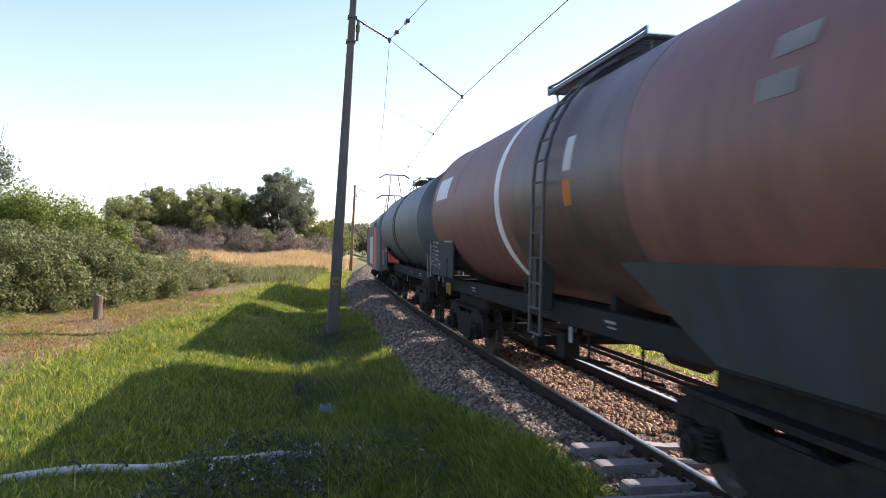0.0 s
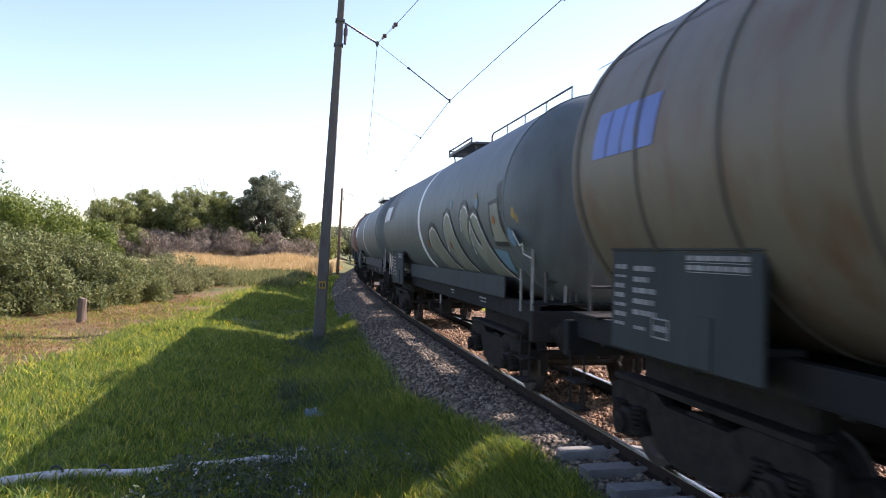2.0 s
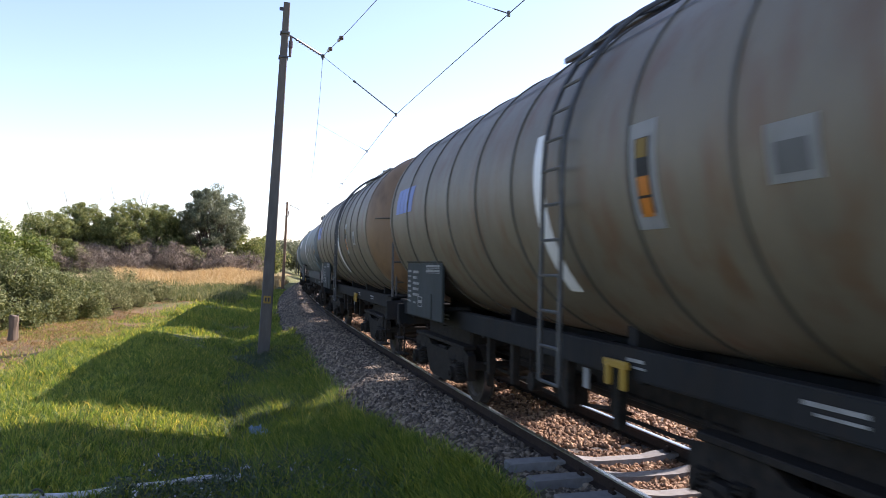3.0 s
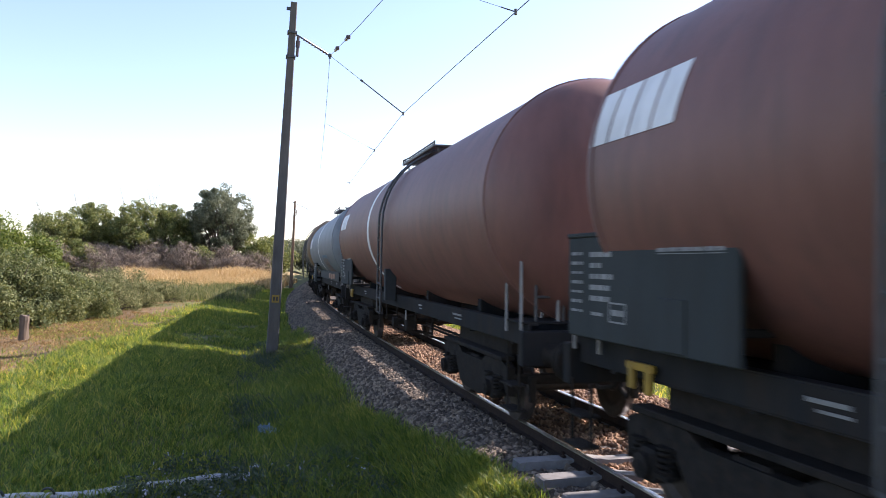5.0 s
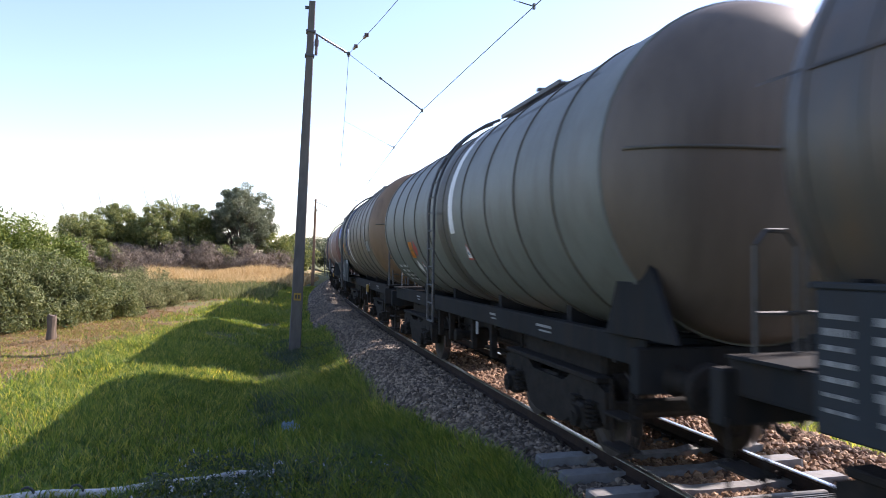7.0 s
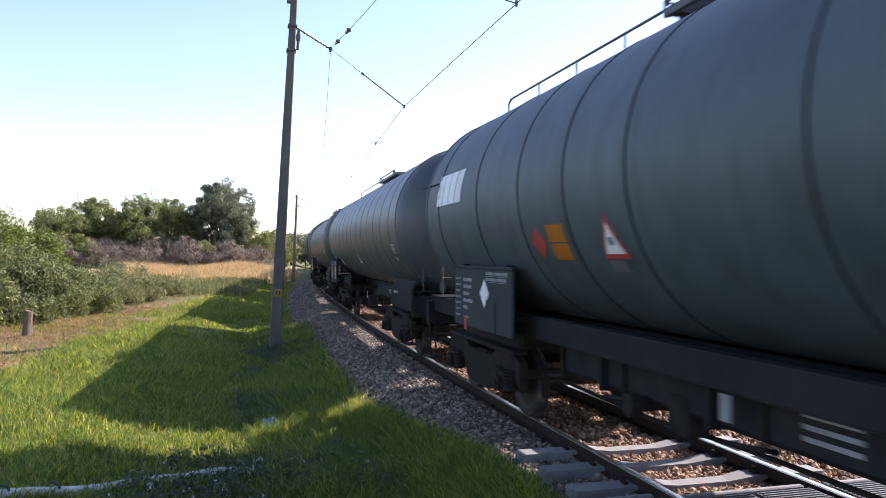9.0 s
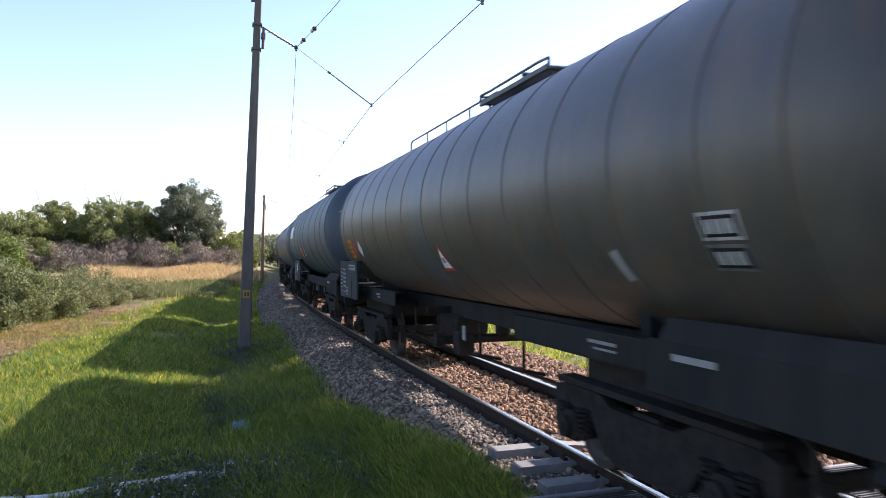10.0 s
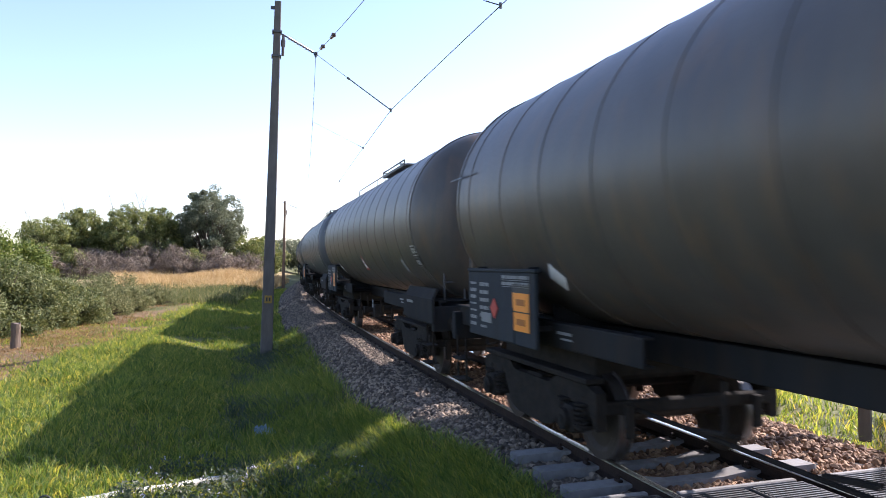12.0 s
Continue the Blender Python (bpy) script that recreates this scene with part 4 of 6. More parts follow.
def weed_bed():
    n = 1500
    x = -3.2 + 4.6 * RNG.random(n)
    y = 6.6 + 4.3 * RNG.random(n)
    keep = (offsets(x, y)[0] > 2.9) & patchy(x, y, 1.7, -0.3)
    x, y = x[keep], y[keep]
    n = len(x)
    z = ground_z(x, y)
    h = 0.10 + 0.22 * RNG.random(n)
    per = 16
    c = np.stack([np.repeat(x, per) + RNG.normal(0, 0.05, n * per), np.repeat(y, per) + RNG.normal(0, 0.05, n * per), np.repeat(z, per) + np.repeat(h, per) * RNG.random(n * per)], 1)
    v, f = leaf_cloud(c, np.full((len(c), 3), 0.02), n * per, 0.032, 0.4, 0.0)
    tagged(new("weeds", from_arrays("weeds", v, f, WEED, 4)), "dull low weeds growing round the pipe", "weeds", kind="stuff")
    k = RNG.choice(n, 90, replace=False)
    c = np.stack([x[k], y[k], z[k] + h[k] + 0.02], 1)
    c = np.repeat(c, 5, 0) + RNG.normal(0, 0.012, (90 * 5, 3))
    v, f = leaf_cloud(c, np.full((len(c), 3), 0.008), len(c), 0.011, 0.8, 0.0)
    tagged(new("weed_blossoms", from_arrays("weed_blossoms", v, f, PETAL, 4)), "small pale lilac blossoms on low weeds", "flowers", kind="stuff")


weed_bed()


# ---- the train ----
R_TANK, Z_TANK = 1.53, 2.87
NOSE = 0.45
MESHES = {}


def shared(key, build, material):
    if key not in MESHES:
        bm = build()
        me = bpy.data.meshes.new(key if isinstance(key, str) else key[0])
        bm.to_mesh(me)
        bm.free()
        me.materials.append(material)
        MESHES[key] = me
    return MESHES[key]


def tank_bm(length, tail, bulge=0.6):
    """barrel from -length/2 to just short of length/2 with rounded ends beyond"""
    h = length / 2
    f = h - NOSE
    h += tail
    end = []
    for i in range(10):
        a = i / 9 * math.pi / 2
        # flat dished end with a round knuckle
        r = R_TANK * math.cos(a) ** 0.55 if i < 9 else 0.02
        end.append((bulge * math.sin(a) ** 1.1, r))
    profile = [(-h - u, r) for u, r in reversed(end[1:])] + [(-h, R_TANK), (-h + 0.02, R_TANK), (0, R_TANK), (f - 0.02, R_TANK), (f, R_TANK)] + [(f + u, r) for u, r in end[1:]]
    return add_lathe(bmesh.new(), profile, "X", 64, (0, 0, Z_TANK))


def hoop_bm(x, width, proud, a0=0.0, a1=360.0, steps=64):
    """a band lying round the barrel, from angle a0 to a1 (0: left side, 90: top)"""
    bm = bmesh.new()
    full = a1 - a0 >= 360
    rings = []
    for i in range(steps if full else steps + 1):
        a = radians(a0 + (a1 - a0) * i / steps)
        c, s = math.cos(a), math.sin(a)
        ring = []
        for u, r in ((-width / 2, R_TANK - 0.01), (-width / 2 + min(width * 0.2, 0.01), R_TANK + proud), (width / 2 - min(width * 0.2, 0.01), R_TANK + proud), (width / 2, R_TANK - 0.01)):
            ring.append(bm.verts.new((x + u, r * c, Z_TANK + r * s)))
        rings.append(ring)
    n = len(rings)
    for i in range(n if full else n - 1):
        ra, rb = rings[i], rings[(i + 1) % n]
        for k in range(3):
            bm.faces.new((ra[k], ra[k + 1], rb[k + 1], rb[k]))
    bmesh.ops.recalc_face_normals(bm, faces=bm.faces)
    return bm


def decal_bm(points, x, deg, proud=0.006):
    """a thin raised marking that follows the left side of the barrel; points (along backwards, up along the skin), in metres from (x, deg)"""
    bm = bmesh.new()
    bm.faces.new([bm.verts.new((u, w, 0)) for u, w in points])
    w0, w1 = min(p[1] for p in points), max(p[1] for p in points)
    steps = max(2, int((w1 - w0) / 0.08))
    for i in range(1, steps):
        bmesh.ops.bisect_plane(bm, geom=bm.verts[:] + bm.edges[:] + bm.faces[:], plane_co=(0, w0 + (w1 - w0) * i / steps, 0), plane_no=(0, 1, 0))
    for v in bm.verts:
        a = radians(deg) + v.co.y / R_TANK
        r = R_TANK + proud
        v.co = Vector((x - v.co.x, r * math.cos(a), Z_TANK + r * math.sin(a)))
    bmesh.ops.recalc_face_normals(bm, faces=bm.faces)
    bmesh.ops.solidify(bm, geom=bm.faces[:], thickness=0.003)
    return bm


def grid_decal_bm(u0, u1, w0, w1, x, deg, proud=0.005, steps=8):
    """a rectangle that follows the curve of the barrel"""
    bm = bmesh.new()
    cols = []
    for i in range(steps + 1):
        a = radians(deg) + (w0 + (w1 - w0) * i / steps) / R_TANK
        r = R_TANK + proud
        cols.append([bm.verts.new((x - u, r * math.cos(a), Z_TANK + r * math.sin(a))) for u in (u0, u1)])
    for a, b in zip(cols, cols[1:]):
        bm.faces.new((a[0], a[1], b[1], b[0]))
    g = bmesh.ops.solidify(bm, geom=bm.faces[:], thickness=proud)
    bmesh.ops.recalc_face_normals(bm, faces=bm.faces)
    return bm


def axle_bm():
    return add_rod(bmesh.new(), (0, -1.05, 0), (0, 1.05, 0), 0.075, 16)


def wheel_bm():
    """one turned profile: hub, web, rim, tread and flange (flange towards -y)"""
    return add_lathe(bmesh.new(), [(-0.12, 0.11), (-0.05, 0.115), (-0.035, 0.3), (-0.07, 0.34), (-0.09, 0.44), (-0.086, 0.484), (-0.072, 0.488), (-0.06, 0.463), (0.062, 0.458), (0.065, 0.37), (0.03, 0.32), (0.045, 0.125), (0.12, 0.11)], "Y", 32, smooth=False)


def wheel_mesh():
    me = shared("wheel", wheel_bm, WHEEL)
    if len(me.materials) == 1:
        me.materials.append(TREAD)
        for p in me.polygons:
            if -0.05 < p.center.y < 0.05 and Vector((p.center.x, 0, p.center.z)).length > 0.44:
                p.material_index = 1
    return me


def side_frame_bm():
    bm = bmesh.new()
    prof = [(-1.62, 0.40), (-1.62, 0.78), (-1.3, 0.88), (-0.75, 0.86), (-0.5, 0.74), (0.5, 0.74), (0.75, 0.86), (1.3, 0.88), (1.62, 0.78), (1.62, 0.40),
            (1.42, 0.62), (0.88, 0.62), (0.62, 0.30), (0.4, 0.24), (-0.4, 0.24), (-0.62, 0.30), (-0.88, 0.62), (-1.42, 0.62)]
    a = [bm.verts.new((x, 0.06, z)) for x, z in prof]
    b = [bm.verts.new((x, -0.06, z)) for x, z in prof]
    n = len(prof)
    bm.faces.new(a)
    bm.faces.new(b[::-1])
    for i in range(n):
        j = (i + 1) % n
        bm.faces.new((a[i], b[i], b[j], a[j]))
    bmesh.ops.recalc_face_normals(bm, faces=bm.faces)
    add_box(bm, (3.0, 0.2, 0.06), (0, 0, 0.88), None, 0.01)
    for x in (-1.15, 1.15):
        add_box(bm, (0.74, 0.1, 0.2), (x, -0.02, 0.74), None, 0.02)
    for x in (-1.15, 1.15):
        add_box(bm, (0.06, 0.1, 0.34), (x - 0.2, 0.02, 0.55), None, 0.01)
        add_box(bm, (0.06, 0.1, 0.34), (x + 0.2, 0.02, 0.55), None, 0.01)
    return bm


def spring_bm():
    bm = bmesh.new()
    turns, steps, r = 4, 10, 0.075
    pts = [Vector((r * math.cos(2 * math.pi * i / steps), r * math.sin(2 * math.pi * i / steps), 0.2 * i / (turns * steps))) for i in range(turns * steps + 1)]
    add_path(bm, pts, 0.016, 5)
    add_rod(bm, (0, 0, -0.02), (0, 0, 0.0), 0.1, 12)
    add_rod(bm, (0, 0, 0.2), (0, 0, 0.22), 0.1, 12)
    return bm


def axle_box_bm():
    bm = bmesh.new()
    add_box(bm, (0.26, 0.2, 0.28), (0, 0, 0), None, 0.03)
    add_rod(bm, (0, 0.08, 0), (0, 0.16, 0), 0.11, 16)
    add_rod(bm, (0, 0.16, 0), (0, 0.175, 0), 0.05, 8)
    add_box(bm, (0.56, 0.16, 0.05), (0, 0, -0.06), None, 0.01)
    return bm


WHEELSETS = []


def build_bogie(wagon, x):
    bogie = part("bogie", shared("bogie_centre", lambda: add_box(bmesh.new(), (2.5, 1.85, 0.34), (0, 0, 1.0), None, 0.05), BOGIE), None, wagon, at=pose(x, 0, 0))
    part("bolster", shared("bolster", lambda: add_box(bmesh.new(), (0.42, 2.1, 0.22), (0, 0, 0.66), None, 0.03), BOGIE), None, bogie)
    for bx in (-1.58, 1.58):
        part("end_beam", shared("end_beam", lambda: add_box(bmesh.new(), (0.1, 2.0, 0.14), (0, 0, 0.62), None, 0.02), BOGIE), None, bogie, at=pose(bx, 0, 0))
    for y in (-1.02, 1.02):
        part("side_frame", shared("side_frame", side_frame_bm, BOGIE), None, bogie, at=pose(0, y, 0))
        for ax in (-1.15, 1.15):
            part("axle_box", shared("axle_box", axle_box_bm, BOGIE), None, bogie, at=pose(ax, y + (0.06 if y > 0 else -0.06), 0.46, 0, 0, 0 if y > 0 else 180))
            for dx in (-0.2, 0.2):
                part("spring", shared("spring", spring_bm, BOGIE), None, bogie, at=pose(ax + dx, y + (0.06 if y > 0 else -0.06), 0.43))
        for ax in (-1.7, -0.6, 0.6, 1.7):
            part("brake_shoe", shared("brake_shoe", lambda: add_box(bmesh.new(), (0.06, 0.1, 0.34), (0, 0, 0.5), (0, 0, 0), 0.01), BOGIE), None, bogie, at=pose(ax, 0.75 if y > 0 else -0.75, 0))
    for ax in (-1.15, 1.15):
        w = part("wheelset", shared("axle", axle_bm, WHEEL), None, wagon, at=pose(x + ax, 0, 0.46))
        WHEELSETS.append((w, x + ax))
        for y in (-0.75, 0.75):
            part("wheel", wheel_mesh(), None, w, at=pose(0, y, 0, 0, 0, 0 if y > 0 else 180))
    return bogie


def buffer_bm():
    bm = bmesh.new()
    add_lathe(bm, [(0, 0.14), (0.03, 0.14), (0.035, 0.1), (0.32, 0.095), (0.33, 0.075), (0.5, 0.075)], "X", 20)
    return bm


def buffer_head_bm():
    return add_lathe(bmesh.new(), [(0.5, 0.2), (0.53, 0.225), (0.555, 0.22), (0.57, 0.1), (0.572, 0.02)], "X", 24)


def ladder_bm(x, z0, z1, width=0.42):
    """ladder from the sill up round the left side of the barrel to the top"""
    bm = bmesh.new()
    pts = [(R_TANK + 0.12, z0)] + [((R_TANK + 0.1) * math.cos(radians(a)), Z_TANK + (R_TANK + 0.1) * math.sin(radians(a))) for a in range(0, 76, 9)]
    for dx in (-width / 2, width / 2):
        add_path(bm, [Vector((x + dx, y, z)) for y, z in pts], 0.024, 6)
    for (ya, za), (yb, zb) in zip(pts, pts[1:]):
        d = math.hypot(yb - ya, zb - za)
        k = max(1, int(d / 0.28))
        for i in range(k):
            q = i / k
            add_rod(bm, (x - width / 2, ya + (yb - ya) * q, za + (zb - za) * q), (x + width / 2, ya + (yb - ya) * q, za + (zb - za) * q), 0.016, 5)
    return bm


def data_board(wagon, u, length, style, front, lift=0.0):
    """side board below the barrel, u metres behind its front"""
    x = front - u - length / 2
    mat = PANEL_BLUE if style in ("hazard", "blue") else PANEL_GREY
    h = 0.82 if style in ("hazard", "symbol", "worn") else 0.92
    bm = box((length, 0.05, h), (x, 1.42, 1.10 + h / 2), None, 0.012)
    add_box(bm, (length + 0.04, 0.07, 0.04), (x, 1.42, 1.12 + h), None, 0.008)
    top_gap = 0.92 - h
    for v in bm.verts:
        v.co.z += lift
    b = part("data_board", bm, mat, wagon, "painted steel data board with white lettering bars")

    for dx in (-length * 0.38, length * 0.38):
        part("bracket", box((0.06, 0.5, 0.06), (x + dx, 1.15, 1.3 + lift), None, 0.01), SILL, b)
        part("bracket", box((0.06, 0.3, 0.06), (x + dx, 1.25, 1.95 + lift), None, 0.01), SILL, b)

    def bar(a, z, w, hh, m=LETTER, name="lettering_bar"):
        part(name, box((w, 0.006, hh), (x + length / 2 - a - w / 2, 1.448, z + lift - top_gap)), m, b)
    rng = random.Random(int(u * 100) + len(style) + int(length * 10))
    def line(a, z, total, hh):
        """one row of lettering, broken into short words"""
        bm, q = bmesh.new(), 0.0
        while q < total - 0.02:
            w = min(rng.uniform(0.05, 0.14), total - q)
            add_box(bm, (w, 0.006, hh), (x + length / 2 - a - q - w / 2, 1.448, z + lift - top_gap))
            q += w + rng.uniform(0.018, 0.035)
        part("lettering_bar", bm, LETTER, b)
    # column of small entries by the front edge, then the rows beside it
    for k in range(7):
        line(0.08, 1.87 - 0.088 * k, 0.22, rng.choice((0.022, 0.03, 0.042)))
    for k in range(5):
        line(0.45, 1.86 - 0.098 * k, rng.uniform(0.24, 0.46), 0.045)
    line(0.48, 1.33, 0.2, 0.03)
    for k in range(2):
        line(length - 0.95, 1.965 - 0.075 * k, 0.8, 0.038)
        bar(length - 0.95, 1.93 - 0.075 * k, 0.8, 0.006)
    if style == "hazard":
        bar(length - 0.62, 1.64, 0.5, 0.5, BLACK_MARK, "hazard_plate_rim")
        for k, z in enumerate((1.65, 1.43)):
            part("hazard_plate", box((0.46, 0.008, 0.205), (x - length / 2 + 0.37, 1.452, z)), ORANGE, b, "orange hazard plate")
            part("number_bar", box((0.24, 0.006, 0.07), (x - length / 2 + 0.37, 1.458, z)), ORANGE_DARK, b)
        m = Matrix.Translation((x + 0.12, 1.452, 1.54)) @ Matrix.Rotation(radians(45), 4, "Y")
        part("hazard_diamond", box((0.18, 0.008, 0.18)), RED_MARK, b, "red hazard diamond", at=m)
        bar(0.5, 1.45, 0.36, 0.12)
    elif style == "symbol":
        m = Matrix.Translation((x - 0.2, 1.452, 1.66)) @ Matrix.Rotation(radians(45), 4, "Y")
        part("hazard_diamond", box((0.26, 0.008, 0.26)), WHITE, b, "white hazard diamond", at=m)
        bar(0.5, 1.25, 0.1, 0.2, RED_MARK)
    else:
        for dz in (0.0, 0.16):
            bar(0.8, 1.28 + dz, 0.28, 0.014)
        for k in range(2):
            bar(0.8 + 0.266 * k, 1.36, 0.014, 0.17)
        line(0.84, 1.36, 0.2, 0.05)
    # lower step cut into the board's rear
    part("inspection_flap", box((0.34, 0.02, 0.4), (x - length / 2 + 0.75, 1.452, 1.32 + lift), None, 0.006), mat, b)
    return b


def logo(wagon, front, u, deg, material, big=1.0):
    """the owner's mark: four slanted blocks"""
    for k in range(4):
        w, h, a = 0.29 * big, 0.47 * big, 0.325 * big * k
        sl = 0.07 * big
        pts = [(a + 0.0, -h / 2), (a + w, -h / 2), (a + w + sl, h / 2), (a + sl, h / 2)]
        part("owner_mark", decal_bm(pts, front - u, deg), material, wagon, "plain block of the owner's mark")


def plate_on_tank(wagon, front, u, deg, w, h, material, name="marking", label="", turn=0.0, proud=0.005):
    if turn:
        c, s = math.cos(radians(turn)), math.sin(radians(turn))
        pts = [(x * c - y * s, x * s + y * c) for x, y in ((-w / 2, -h / 2), (w / 2, -h / 2), (w / 2, h / 2), (-w / 2, h / 2))]
        return part(name, decal_bm(pts, front - u, deg), material, wagon, label)
    return part(name, grid_decal_bm(-w / 2, w / 2, -h / 2, h / 2, front - u, deg, proud), material, wagon, label)


def triangle_on_tank(wagon, front, u, deg, size):
    t = part("warning_triangle", decal_bm([(-size / 2, -size * 0.45), (size / 2, -size * 0.45), (0, size * 0.45)], front - u, deg, 0.006), RED_MARK, wagon, "red-edged warning triangle")
    s2 = size * 0.72
    part("triangle_face", decal_bm([(-s2 / 2, -s2 * 0.48), (s2 / 2, -s2 * 0.48), (0, s2 * 0.4)], front - u, deg, 0.010), WHITE, t, "white triangle field")
    part("triangle_bar", decal_bm([(-0.12 * size, -0.16 * size), (0.12 * size, -0.16 * size), (0.12 * size, 0.0), (-0.12 * size, 0.0)], front - u, deg, 0.013), SPRAY_BLUE, t)


def walkway(wagon, x0, x1, rail=True):
    """plank walk on the top, with a hand rail on its left"""
    z = Z_TANK + R_TANK + 0.04
    bm = bmesh.new()
    n = max(2, int(abs(x1 - x0) / 1.5))
    add_box(bm, (abs(x1 - x0), 0.42, 0.03), ((x0 + x1) / 2, 0.05, z), None, 0.006)
    for i in range(n + 1):
        add_box(bm, (0.05, 0.36, 0.12), (x0 + (x1 - x0) * i / n, 0.05, z - 0.07))
    part("walkway", bm, STEEL, wagon, "narrow steel walkway")
    if rail:
        bm = bmesh.new()
        hi, lo = max(x0, x1), min(x0, x1)
        add_path(bm, [Vector((hi, 0.3, z)), Vector((hi, 0.3, z + 0.14)), Vector((hi - 0.12, 0.3, z + 0.2)), Vector((lo, 0.3, z + 0.2))], 0.018, 6)
        k = max(2, int((hi - lo) / 1.15))
        for i in range(1, k + 1):
            xx = hi + (lo - hi) * i / k
            add_rod(bm, (xx, 0.3, z), (xx, 0.3, z + 0.2), 0.014, 5)
        part("hand_rail", bm, STEEL, wagon, "thin steel hand rail")


def platform(wagon, x0, x1, rail=1.0, wide=1.5):
    """grating round the manhole, with a bent hand rail on some"""
    z = Z_TANK + R_TANK + 0.03
    bm = bmesh.new()
    for y in (-wide / 2, wide / 2):
        add_box(bm, (x1 - x0, 0.05, 0.07), ((x0 + x1) / 2, y, z), None, 0.008)
    for x in (x0 + 0.1, x1 - 0.1):
        add_box(bm, (0.06, wide, 0.06), (x, 0, z), None, 0.008)
        for y in (-wide / 2 + 0.1, wide / 2 - 0.1):
            add_rod(bm, (x, y, z), (x, y * 0.9, z - 0.35), 0.02, 5)
    deck = part("platform", bm, STEEL, wagon, "steel grating platform by the manhole")
    n = int((x1 - x0) / 0.11)
    for i in range(n):
        part("slat", shared(("slat", wide), lambda: add_box(bmesh.new(), (0.05, wide, 0.03), (0, 0, 0)), STEEL), None, deck, at=pose(x0 + 0.03 + (x1 - x0 - 0.06) * i / (n - 1), 0, z))
    bm = bmesh.new()
    y = wide / 2
    add_path(bm, [Vector((x0, y, z)), Vector((x0, y, z + 0.16 * rail)), Vector((x0 + 0.5, y - 0.1, z + 0.28 * rail)), Vector((x1 - 0.15, y - 0.1, z + 0.28 * rail)), Vector((x1, y, z + 0.2 * rail)), Vector((x1, y, z))], 0.02, 6)
    add_path(bm, [Vector((x1, y, z + 0.18 * rail)), Vector((x1, -y, z + 0.18 * rail))], 0.018, 6)
    if rail:
        part("platform_rail", bm, STEEL, wagon)
    bm = bmesh.new()
    mid = (x0 + x1) / 2
    add_rod(bm, (mid, 0, Z_TANK + R_TANK - 0.05), (mid, 0, Z_TANK + R_TANK + 0.16), 0.3, 20)
    add_rod(bm, (mid, 0, Z_TANK + R_TANK + 0.16), (mid, 0, Z_TANK + R_TANK + 0.2), 0.34, 20)
    add_box(bm, (0.1, 0.8, 0.05), (mid, 0, Z_TANK + R_TANK + 0.22), None, 0.01)
    part("manhole", bm, STEEL, wagon, "bolted manhole cover")


